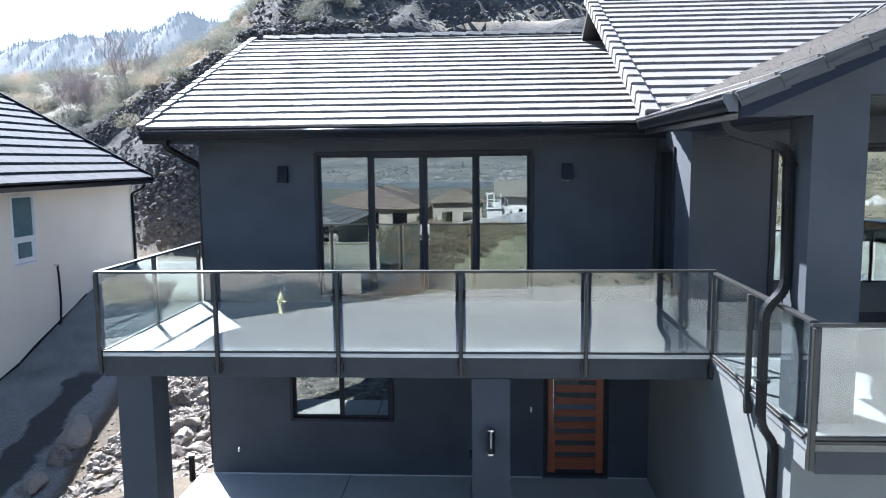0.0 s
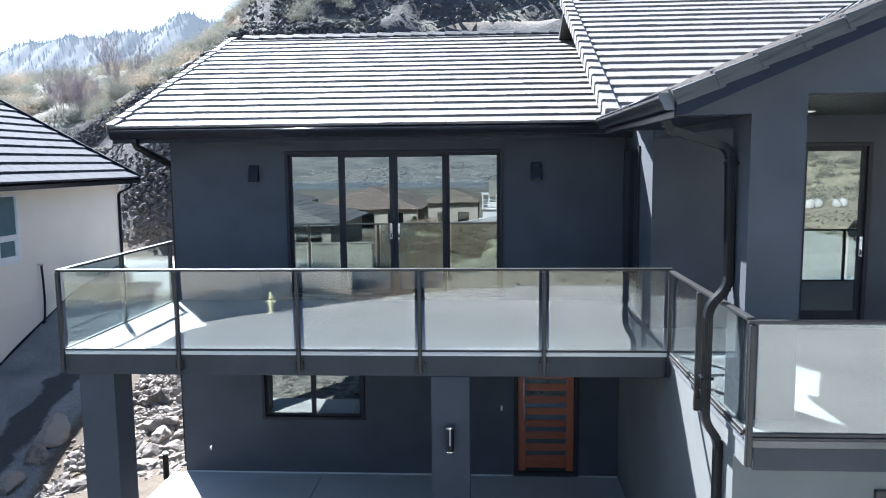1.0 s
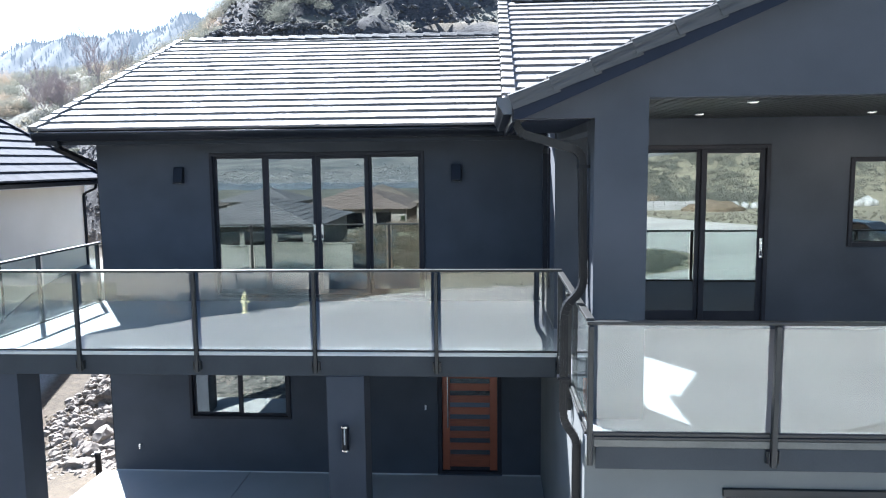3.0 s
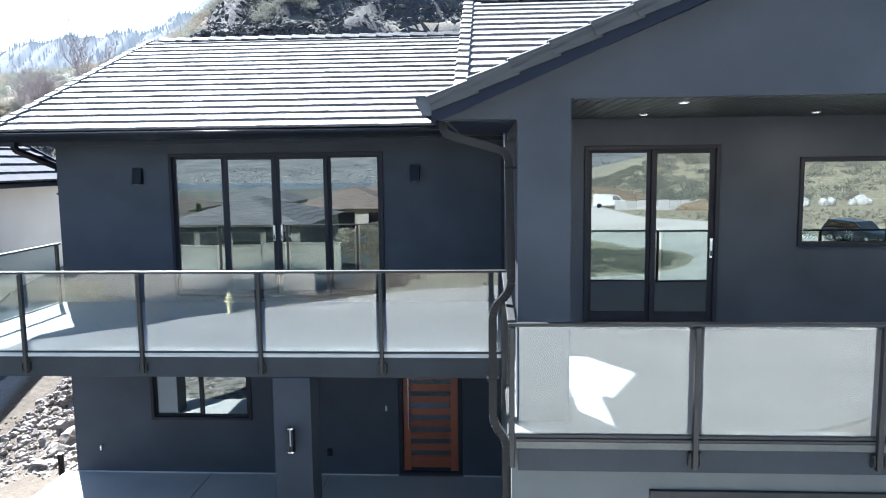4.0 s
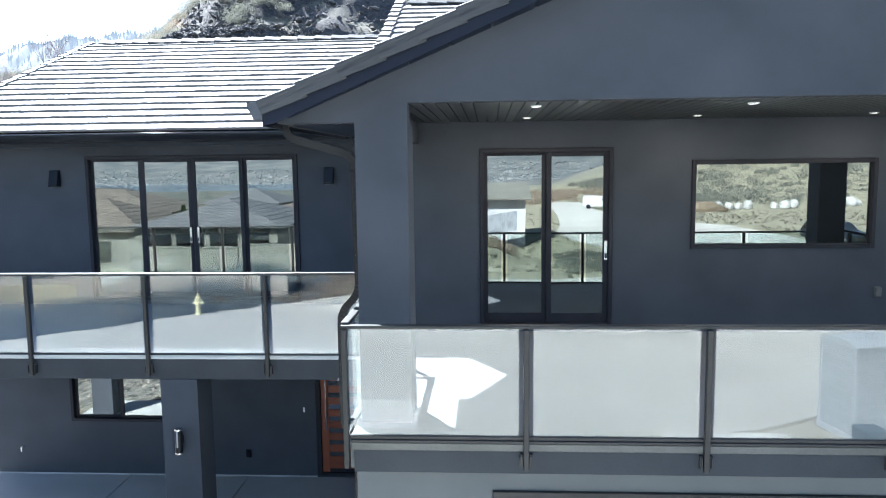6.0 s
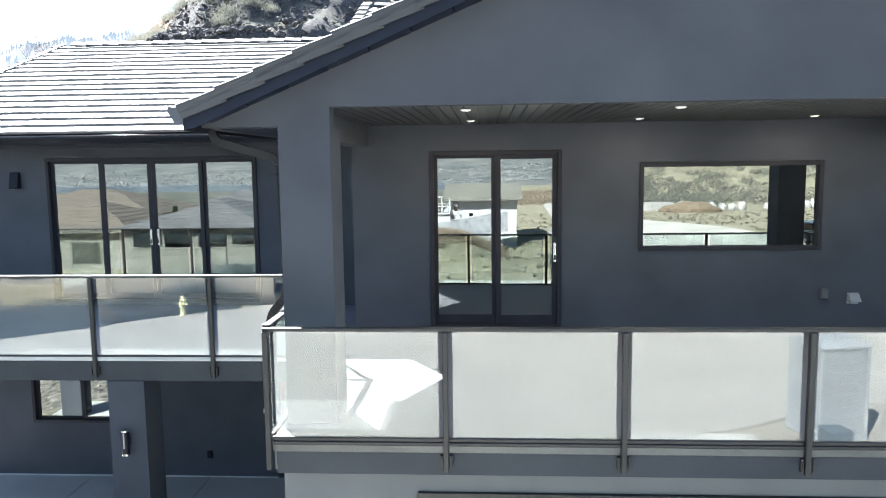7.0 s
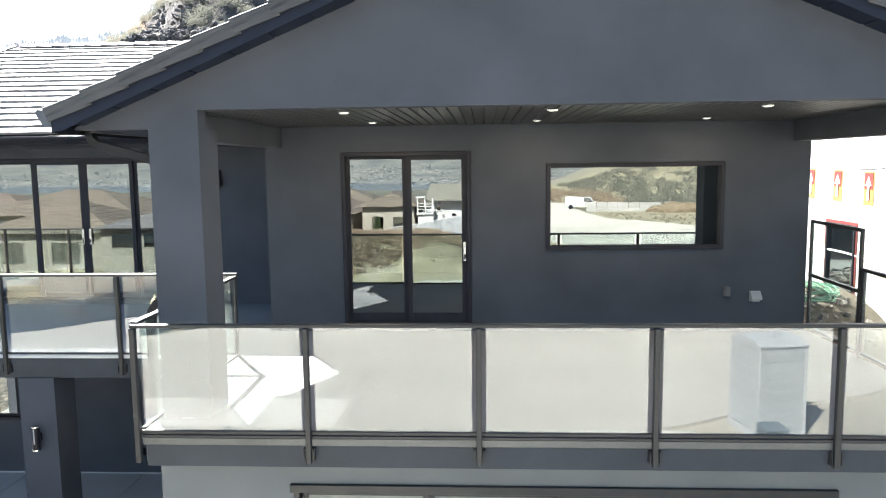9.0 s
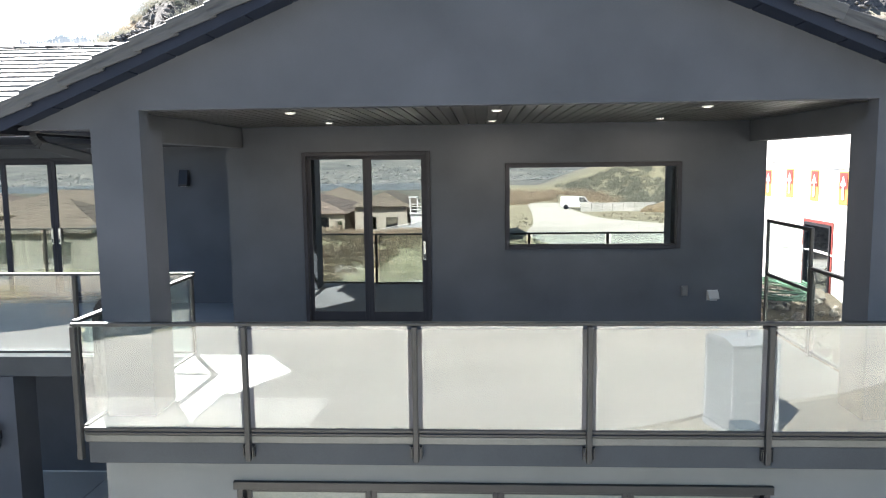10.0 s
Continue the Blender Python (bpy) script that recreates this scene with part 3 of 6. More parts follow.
# plain added rooms behind the glass, coloured dark grey to look unlit
wall("wall_room_left", [(-4.7, 17.4, 2.9, 10.1, 17.55, 6.1), (-4.69, YA + 0.21, 2.8, 2.78, 17.4, 2.9), (3.0, YB + 0.21, 2.8, 10.17, 17.4, 2.9), (-4.69, YA + 0.21, 6.0, 2.78, 17.4, 6.08), (3.0, YB + 0.21, 6.0, 10.17, 17.4, 6.08)], DARK_ROOM, "interior walls, floor and ceiling coloured dark to look unlit")
wall("wall_room_lower", [(-4.69, 15.2, -0.1, 2.8, 15.35, 2.78), (3.04, 11.5, -0.1, 10.1, 11.6, 2.7), (-4.69, YA + 0.21, -0.1, 2.8, 15.2, -0.02), (3.04, 6.8, -0.1, 10.1, 11.5, -0.02)], DARK_ROOM, "lower interior walls and floor coloured dark to look unlit")

# gable front over the covered deck, with its wide opening
APEX_X, APEX_Z, EAVE_X, EAVE_Z, PITCH = 6.6, 7.93, 2.07, 6.05, 0.415
gable = bmesh.new()
prism(gable, [(2.12, 5.85), (2.81, 5.85), (2.81, DK), (3.28, DK), (3.28, 6.02), (9.93, 6.02), (9.93, DK), (10.4, DK), (10.4, 5.85), (11.08, 5.85), (11.08, 5.87), (6.6, 7.745), (2.12, 5.87)], "y", YG, YG + 0.2)
structure(part("wall_gable", gable, STUCCO), "dark blue-grey stucco gable standing on two legs over the deck", "wall")


def column(x, y, z0, z1, w, d, label):
    return tagged(part("column", boxes((x, y, z0, x + w, y + d, z1)), STUCCO), label, "column", "house columns")


column(-4.80, 9.0, -0.1, 2.78, 0.46, 0.48, "square dark stucco column under the balcony corner")
column(-0.20, 8.93, -0.1, 2.78, 0.48, 0.48, "square dark stucco column under the balcony")
column(2.81, YG + 0.2, DK, 5.85, 0.47, 0.285, "square dark stucco column carrying the gable")
column(9.93, YG + 0.2, DK, 5.85, 0.47, 0.285, "square dark stucco column carrying the gable")
for x0, x1 in ((2.81, 3.03), (10.14, 10.4)):
    tagged(part("beam", soft(boxes((x0, 7.02, 5.75, x1, YB, 6.05)), 0.008), STUCCO), "dark stucco beam from column to wall", "beam", "deck beams")
structure(part("balcony_beam", boxes((-4.80, 8.98, 2.781, 2.75, 9.40, 2.97), (-4.80, 9.40, 2.78, -4.35, YA, 2.97)), STUCCO), "dark stucco beam under the balcony edge", "beam")

# boarded ceilings: boards with grooves between, in one mesh each
bm = bmesh.new()
x = 3.03
while x < 10.13:
    box(bm, x, YG + 0.2, 6.035, min(x + 0.104, 10.14), YB, 6.06)
    x += 0.12
box(bm, 3.03, YG + 0.2, 6.06, 10.14, YB, 6.08)
structure(part("ceiling", bm, SOFFIT), "dark grooved board ceiling over the deck", "ceiling")
structure(part("ceiling_patio", boxes((-4.35, 9.41, 2.80, 2.82, YA, 2.95)), STUCCO), "dark ceiling below the balcony", "ceiling")


# ---- decks ----
deck_bm = boxes((-4.95, 8.99, 2.975, 2.74, YA - 0.002, DK), (2.74, 6.2, 2.975, 10.45, YB - 0.002, DK), (2.745, YB - 0.002, 2.975, 2.785, YA, DK))
structure(part("deck_floor", deck_bm, DECK), "pale grey membrane floor of the balcony and deck", "deck")


def fascia(x0, y0, x1, y1, label, pale=False):
    """The edge of a deck: a dark board, a flashing, lightened in places for sun on the edge, and a drip lip."""
    top = structure(new("deck_fascia"), label, "fascia")
    if abs(x1 - x0) > abs(y1 - y0):
        part("board", soft(boxes((x0, y0 - 0.03, 2.78, x1, y0 + 0.02, 3.045 if pale else 2.985)), 0.004), FASCIA, top)
        part("flashing", soft(boxes((x0 - 0.02, y0 - 0.05, 3.047 if pale else 2.988, x1 + 0.02, y0 + 0.03, 3.083 if pale else 3.055)), 0.004), SUNLIT_BAND if pale else BAND, top, "metal flashing")
        part("lip", soft(boxes((x0 - 0.02, y0 - 0.06, 3.086 if pale else 3.058, x1 + 0.02, y0 + 0.03, 3.098 if pale else 3.085)), 0.004), SUNLIT_BAND if pale else RAIL, top)
    else:
        part("board", boxes((x0 - 0.02, y0, 2.78, x0 + 0.03, y1, 3.019)), FASCIA if pale else STUCCO_LIGHT, top)
        part("flashing", soft(boxes((x0 - 0.04, y0, 3.022, x0 + 0.03, y1, 3.055)), 0.004), BAND if pale else SUNLIT_BAND, top, "metal flashing")
        part("lip", soft(boxes((x0 - 0.06, y0, 3.058, x0 + 0.03, y1, 3.085)), 0.004), RAIL, top)


fascia(-4.93, 8.98, 2.70, 8.98, "dark balcony edge with metal flashing coloured pale for sun", True)
fascia(2.80, 6.19, 10.45, 6.19, "dark deck edge with grey metal flashing")
fascia(2.775, 6.25, 2.775, 8.92, "stuccoed deck side edge with metal flashing coloured pale for sun")
fascia(-4.93, 9.05, -4.93, 12.4, "dark balcony side edge with grey metal flashing", True)


# ---- glass railings ----
def railing(label, start, end, posts, ends=(True, True), top=4.10):
    """A straight run from start to end: posts on brackets, top and bottom rails, panes with gaps beside the posts. Local x runs along it."""
    a, b = Vector(start), Vector(end)
    length = (b - a).length
    angle = math.degrees(math.atan2(b.y - a.y, b.x - a.x))
    run = thing("glass_railing", label, "railing", "deck railings", at=(a.x, a.y, 0), turn=angle)
    part("top_rail", soft(boxes((-0.03, -0.035, top - 0.028, length + 0.03, 0.035, top + 0.004)), 0.008, 2), RAIL, run)
    part("bottom_rail", soft(boxes((0.02, -0.018, 3.084, length - 0.02, 0.018, 3.122)), 0.006), RAIL, run)
    post_mesh = bracket_mesh = None
    stops = [0.0, *posts, length]
    for i, s in enumerate(stops):
        if (i == 0 and not ends[0]) or (i == len(stops) - 1 and not ends[1]):
            continue
        bm = boxes((-0.024, -0.03, 2.83, 0.024, 0.03, top - 0.0285))
        if post_mesh is None:
            post_mesh = part("post", soft(bm, 0.006), RAIL, run)
            post_mesh.matrix_basis = pose(s, -0.035, 0)
        else:
            bm.free()
            again(post_mesh, pose(s, -0.035, 0), run)
        if 0 < i < len(stops) - 1:
            for side in (-1, 1):
                bm = boxes((-0.012, -0.012, 2.86, 0.012, 0.03, 2.97), (-0.004, -0.03, 2.87, 0.004, 0.03, 2.96))
                if bracket_mesh is None:
                    bracket_mesh = part("bracket", bm, RAIL, run)
                    bracket_mesh.matrix_basis = pose(s + side * 0.042, -0.03, 0)
                else:
                    bm.free()
                    again(bracket_mesh, pose(s + side * 0.042, -0.03, 0), run)
    for s0, s1 in zip(stops, stops[1:]):
        pane = part("glass_panel", boxes((s0 + 0.062, -0.004, 3.123, s1 - 0.062, 0.004, top - 0.029)), RAIL_GLASS, run, "clear reflective glass panel")
        pane.visible_shadow = False
    return run


railing("dark bronze balcony railing with clear glass panels", (-4.95, 8.95), (2.735, 8.95), [1.53, 3.08, 4.62, 6.16], top=4.148)
railing("dark bronze side railing of the balcony with clear glass", (-4.95, 12.38), (-4.95, 8.99), [1.72], ends=(True, False), top=4.148)
railing("dark bronze deck railing with clear glass panels", (2.745, 6.16), (10.47, 6.16), [1.565, 3.095, 4.635, 6.185])
railing("dark bronze side railing of the deck with clear glass", (2.745, 8.91), (2.745, 6.2), [1.32], ends=(False, False), top=4.122)


# ---- doors and windows ----
def frame_bars(bm, x0, x1, z0, z1, w, y0, y1):
    """Four bars of a frame: sides full height, head and sill between."""
    box(bm, x0, y0, z0, x0 + w, y1, z1)
    box(bm, x1 - w, y0, z0, x1, y1, z1)
    box(bm, x0 + w, y0, z1 - w, x1 - w, y1, z1)
    box(bm, x0 + w, y0, z0, x1 - w, y1, z0 + w)
    return bm


def glazed(name, label, category, span, y, leaves, handles=(), bars=(), casing=0.055):
    """A framed opening in a wall facing -y: casing proud of the wall, leaves set at two depths, panes, handles."""
    x0, x1, z0, z1 = span
    unit = structure(new(name), label, category)
    part("outer_frame", soft(frame_bars(bmesh.new(), x0 + 0.003, x1 - 0.003, z0 + 0.003, z1 - 0.003, casing, y - 0.03, y + 0.16), 0.004), FRAME, unit)
    w = (x1 - x0 - 2 * casing) / sum(l[0] for l in leaves)
    x = x0 + casing
    for share, depth, rim, low in leaves:
        a, b = x + 0.002, x + w * share - 0.002
        x += w * share
        yy = y + depth
        bm = bmesh.new()
        c, d = z0 + casing + 0.002, z1 - casing - 0.002
        box(bm, a, yy, c, a + rim, yy + 0.04, d)
        box(bm, b - rim, yy, c, b, yy + 0.04, d)
        box(bm, a + rim, yy, d - rim * 0.8, b - rim, yy + 0.04, d)
        box(bm, a + rim, yy, c, b - rim, yy + 0.04, c + low)
        leaf = part("sash", soft(bm, 0.004), FRAME, unit)
        part("pane", boxes((a + rim, yy + 0.015, c + low, b - rim, yy + 0.021, d - rim * 0.8)), PANE, leaf, "coated reflective pane")
    for hx, hz in handles:
        h = boxes((hx - 0.022, y - 0.012, hz - 0.14, hx + 0.022, y + 0.012, hz + 0.14))
        hob = part("handle", soft(h, 0.006), STEEL, unit, "brushed steel pull handle")
        part("grip", soft(boxes((hx - 0.012, y - 0.018, hz - 0.11, hx + 0.012, y - 0.0125, hz - 0.04)), 0.002), FRAME, hob)
    return unit


glazed("door_1", "closed four-leaf black-framed glass balcony door", "door", DOOR_A, YA, [(1, 0.06, 0.05, 0.09), (1, 0.02, 0.07, 0.09), (1, 0.02, 0.07, 0.09), (1, 0.06, 0.05, 0.09)], [(-1.115, 4.30), (-0.985, 4.30)])
glazed("door_2", "closed two-leaf black-framed sliding glass door", "door", DOOR_B, YB, [(1, 0.06, 0.055, 0.14), (1, 0.02, 0.075, 0.14)], [(5.62, 4.25)])
glazed("window_1", "wide black-framed window over the deck", "window", WIN_B, YB, [(1, 0.03, 0.01, 0.012)])
glazed("window_2", "black-framed two-light lower window", "window", LOW_WIN, YA, [(1, 0.05, 0.045, 0.045), (1, 0.02, 0.045, 0.045)])
rw = structure(new("window_3"), "narrow black-framed window in the return wall", "window")
part("outer_frame", boxes((2.76, 11.133, 3.553, 2.95, 11.20, 5.667), (2.76, 12.27, 3.553, 2.95, 12.337, 5.667), (2.76, 11.20, 5.60, 2.95, 12.27, 5.667), (2.76, 11.20, 3.553, 2.95, 12.27, 3.62)), FRAME, rw)
part("pane", boxes((2.84, 11.20, 3.62, 2.846, 12.27, 5.60)), PANE, rw, "dark reflective pane")

# timber entry door with seven glazed slots
entry = structure(new("door_3"), "closed red cedar entry door with horizontal glass slots", "door")
ex0, ex1, ez0, ez1 = ENTRY
part("outer_frame", soft(boxes((ex0 + 0.003, YA + 0.01, ez0, ex0 + 0.075, YA + 0.15, ez1), (ex1 - 0.075, YA + 0.01, ez0, ex1 - 0.003, YA + 0.15, ez1), (ex0 + 0.075, YA + 0.01, ez1 - 0.06, ex1 - 0.075, YA + 0.15, ez1), (ex0 + 0.075, YA + 0.01, ez0, ex1 - 0.075, YA + 0.15, ez0 + 0.05)), 0.004), FRAME, entry)
lx0, lx1 = ex0 + 0.08, ex1 - 0.08
part("stile", soft(boxes((lx0, YA + 0.05, 0.055, lx0 + 0.13, YA + 0.1, ez1 - 0.065)), 0.004), WOOD, entry)
part("stile", soft(boxes((lx1 - 0.13, YA + 0.05, 0.055, lx1, YA + 0.1, ez1 - 0.065)), 0.004), WOOD, entry)
zr = 0.055
part("rail", soft(boxes((lx0 + 0.131, YA + 0.052, zr + 0.06, lx1 - 0.131, YA + 0.098, zr + 0.285)), 0.004), WOOD, entry)
part("kick_plate", boxes((lx0 + 0.131, YA + 0.048, zr, lx1 - 0.131, YA + 0.1, zr + 0.058)), FRAME, entry, "dark kick plate")
z = zr + 0.285
for i in range(9):
    part("slot_pane", boxes((lx0 + 0.131, YA + 0.065, z, lx1 - 0.131, YA + 0.08, z + 0.083)), PLAIN_PANE, entry, "dark glass slot")
    z += 0.083
    if i < 8:
        part("rail", soft(boxes((lx0 + 0.131, YA + 0.052, z + 0.001, lx1 - 0.131, YA + 0.098, z + 0.131)), 0.004), WOOD, entry)
        z += 0.132
bm = bmesh.new()
cylinder(bm, lx0 + 0.10, YA - 0.01, 0.85, 1.85, 0.014)
for hz in (0.95, 1.75):
    bmesh.ops.create_cone(bm, cap_ends=True, segments=10, radius1=0.009, radius2=0.009, depth=0.07, matrix=Matrix.Translation((lx0 + 0.10, YA + 0.02, hz)) @ Matrix.Rotation(radians(90), 4, "X"))
part("pull_bar", bm, STEEL, entry, "long steel pull bar")

# garage door
gd = structure(new("door_4"), "closed glazed aluminium garage door under the deck", "garage door")
gx0, gx1, gz0, gz1 = GARAGE
part("outer_frame", soft(boxes((gx0, YG - 0.03, 0.0, gx0 + 0.06, YG + 0.1, gz1), (gx1 - 0.06, YG - 0.03, 0.0, gx1, YG + 0.1, gz1), (gx0 - 0.03, YG - 0.04, gz1 - 0.06, gx1 + 0.03, YG + 0.1, gz1 + 0.02)), 0.004), RAIL, gd, "dark metal door trim")
for r in range(4):
    z0, z1 = r * 0.595, (r + 1) * 0.595 - 0.004
    for c in range(4):
        w = (gx1 - gx0 - 0.13) / 4
        a = gx0 + 0.065 + c * w
        leaf = part("section", soft(frame_bars(bmesh.new(), a + 0.002, a + w - 0.002, z0, z1, 0.055, YG + 0.05, YG + 0.09), 0.003), RAIL, gd)
        part("pane", boxes((a + 0.057, YG + 0.066, z0 + 0.055, a + w - 0.057, YG + 0.072, z1 - 0.055)), GARAGE_GLASS, leaf, "obscured pane")


# ---- roofs ----
TILE_W, EXPOSE = 0.33, 0.368


def courses(parent, origin, along, rise, length, slope_len, material=None, butt=0.041, expose=EXPOSE, grow=0.0):
    """Courses of overlapping tiles: origin at the eave, along it and up the slope (unit vectors). Each course is one mesh of single tiles."""
    o, u, s = Vector(origin), Vector(along).normalized(), Vector(rise).normalized()
    n = u.cross(s)
    if n.z < 0:
        n = -n
    count = int(slope_len / expose)
    for k in range(count + 1):
        s0 = k * expose
        s1 = min(s0 + expose + 0.05, slope_len)
        if s1 - s0 < 0.08:
            continue
        vs, fs = [], []
        span = length + grow * s0
        a = -random.uniform(0, 0.3) * TILE_W if k % 2 else -0.5 * TILE_W
        while a < span:
            b = a + TILE_W - 0.003
            a0, b0 = max(a, 0.0), min(b, span)
            if b0 - a0 > 0.02:
                j = random.uniform(-0.003, 0.003)
                base = len(vs)
                for q, lo, hi in ((s0 + random.uniform(-0.004, 0.004), 0.012, 0.012 + butt + j), (s1, -0.014, 0.014)):
                    vs += [tuple(o + u * p + s * q + n * h) for p, h in ((a0, lo), (b0, lo), (b0, hi), (a0, hi))]
                fs += [tuple(base + i for i in f) for f in ((3, 2, 6, 7), (0, 1, 2, 3), (0, 3, 7, 4), (1, 5, 6, 2), (4, 7, 6, 5), (0, 4, 5, 1))]
            a += TILE_W
        ob = sheet("tile_course", vs, fs, material or TILE)
        ob.parent = parent


def edge_tiles(parent, start, end, outward, material=None, drop=0.16, width=0.17, step=EXPOSE, lift=0.034):
    """L-shaped verge tiles overlapping up a rake from start to end; outward: the side on which they hang down."""
    a, b, w = Vector(start), Vector(end), Vector(outward).normalized()
    d = (b - a).normalized()
    up = w.cross(d)
    if up.z < 0:
        up = -up
    n = int((b - a).length / step)
    tilt = Matrix((d, w, up)).transposed().to_4x4()
    bm = bmesh.new()
    L = step + 0.05
    outline = [(-width, 0.0), (-width, 0.03), (0.0, 0.036), (0.022, 0.025), (0.022, -drop), (0.0, -drop), (0.0, 0.0)]
    prism(bm, outline, "x", 0, L)
    for v in bm.verts:
        v.co.z += lift * (1 - v.co.x / L)
        v.co.y += 0.014 * (1 - v.co.x / L)
    first = part("verge_tile", bm, material or CAP, parent)
    first.matrix_basis = Matrix.Translation(a) @ tilt
    for i in range(1, n + 1):
        if (i + 1) * step < (b - a).length + step * 0.9:
            again(first, Matrix.Translation(a + d * i * step) @ tilt @ pose(0, random.uniform(-0.002, 0.002), random.uniform(-0.002, 0.002), random.uniform(-0.6, 0.6), random.uniform(-0.3, 0.3), 0), parent)


def ridge_tiles(parent, start, end, material=None, slope=0.4):
    a, b = Vector(start), Vector(end)
    d = (b - a).normalized()
    side = Vector((0, 0, 1)).cross(d)
    turn = Matrix((d, side, Vector((0, 0, 1)))).transposed().to_4x4()
    L, w = 0.44, 0.16
    bm = bmesh.new()
    outline = [(-w, -w * slope), (0, 0.02), (w, -w * slope), (w, -w * slope + 0.028), (0.03, 0.05), (-0.03, 0.05), (-w, -w * slope + 0.028)]
    prism(bm, outline, "x", 0, L)
    for v in bm.verts:
        v.co.z += 0.03 * (v.co.x / L)
    first = part("ridge_tile", bm, material or CAP, parent)
    first.matrix_basis = Matrix.Translation(a) @ turn
    for i in range(1, int((b - a).length / 0.4)):
        again(first, Matrix.Translation(a + d * i * 0.4) @ turn @ pose(0, random.uniform(-0.004, 0.004), 0, random.uniform(-0.5, 0.5), 0, 0), parent)


def under(parent, outline, axis, a, b, material):
    """The closed body of a roof below its tiles."""
    bm = bmesh.new()
    prism(bm, outline, axis, a, b)
    return part("roof_deck", bm, material, parent)


# main roof over the balcony rooms
EY, EZ, SA = 11.72, 6.04, 0.385
RY = 17.8
RZ = EZ + SA * (RY - EY)
slope_a = Vector((0, 1, SA)).normalized()
roof_a = structure(new("roof_1"), "charcoal concrete tile roof with pale sunlit courses", "roof")
under(roof_a, [(EY, EZ - 0.03), (RY, RZ - 0.03), (RY + 6, RZ - 0.03 - SA * 6), (RY + 6, RZ - 0.25 - SA * 6), (RY, RZ - 0.25), (12.6, EZ - 0.12), (EY, EZ - 0.12)], "x", -5.55, 2.78, SOFFIT)
courses(roof_a, (-5.58, EY - 0.03, EZ), (1, 0, 0), slope_a, 8.36, math.hypot(RY - EY, SA * (RY - EY)))
edge_tiles(roof_a, (-5.6, EY - 0.04, EZ + 0.03), (-5.6, RY, RZ + 0.03), (-1, 0, 0), TILE, drop=0.1, width=0.12, lift=0.02)
ridge_tiles(roof_a, (2.78, RY, RZ + 0.05), (-5.6, RY, RZ + 0.05))

# taller roof beside it, overhanging it with a stepped verge
EY2, E2, S2, RY2, VX = 9.86, 6.04, 0.445, 15.95, 2.09
RZ2 = E2 + S2 * (RY2 - EY2)
slope_b = Vector((0, 1, S2)).normalized()
roof_b = structure(new("roof_2"), "taller charcoal concrete tile roof with a stepped verge", "roof")
for y_front, x0, x1 in ((EY2, VX + 0.03, 2.79), (YB + 0.22, 2.79, 12.0)):
    z_front = E2 + S2 * (y_front - EY2)
    under(roof_b, [(y_front, z_front - 0.03), (RY2, RZ2 - 0.03), (RY2 + 6, RZ2 - 0.03 - S2 * 6), (RY2 + 6, RZ2 - 0.15 - S2 * 6), (RY2, RZ2 - 0.16), (y_front, z_front - 0.15)], "x", x0, x1, SOFFIT)
courses(roof_b, (VX, EY2 - 0.03, E2), (1, 0, 0), slope_b, 9.9, math.hypot(RY2 - EY2, S2 * (RY2 - EY2)))
edge_tiles(roof_b, (VX, EY2 - 0.04, E2 + 0.03), (VX, RY2, RZ2 + 0.03), (-1, 0, 0), TILE)
ridge_tiles(roof_b, (12.0, RY2, RZ2 + 0.05), (VX - 0.03, RY2, RZ2 + 0.05))
gable_side = bmesh.new()
prism(gable_side, [(YB + 0.21, 6.301), (RY2 + 5, 6.301), (RY2 + 5, RZ2 - 0.17 - S2 * 5), (RY2, RZ2 - 0.17), (YB + 0.21, E2 - 0.17 + S2 * (YB + 0.21 - EY2))], "x", 2.795, 2.99)
structure(part("wall_gable_side", gable_side, STUCCO), "dark stucco wall standing over the lower roof", "wall")

# gable roof over the covered deck
YF = 6.2
roof_c = structure(new("roof_3"), "charcoal concrete tile gable roof with verge tiles coloured darker for shade", "roof")
half = APEX_X - EAVE_X
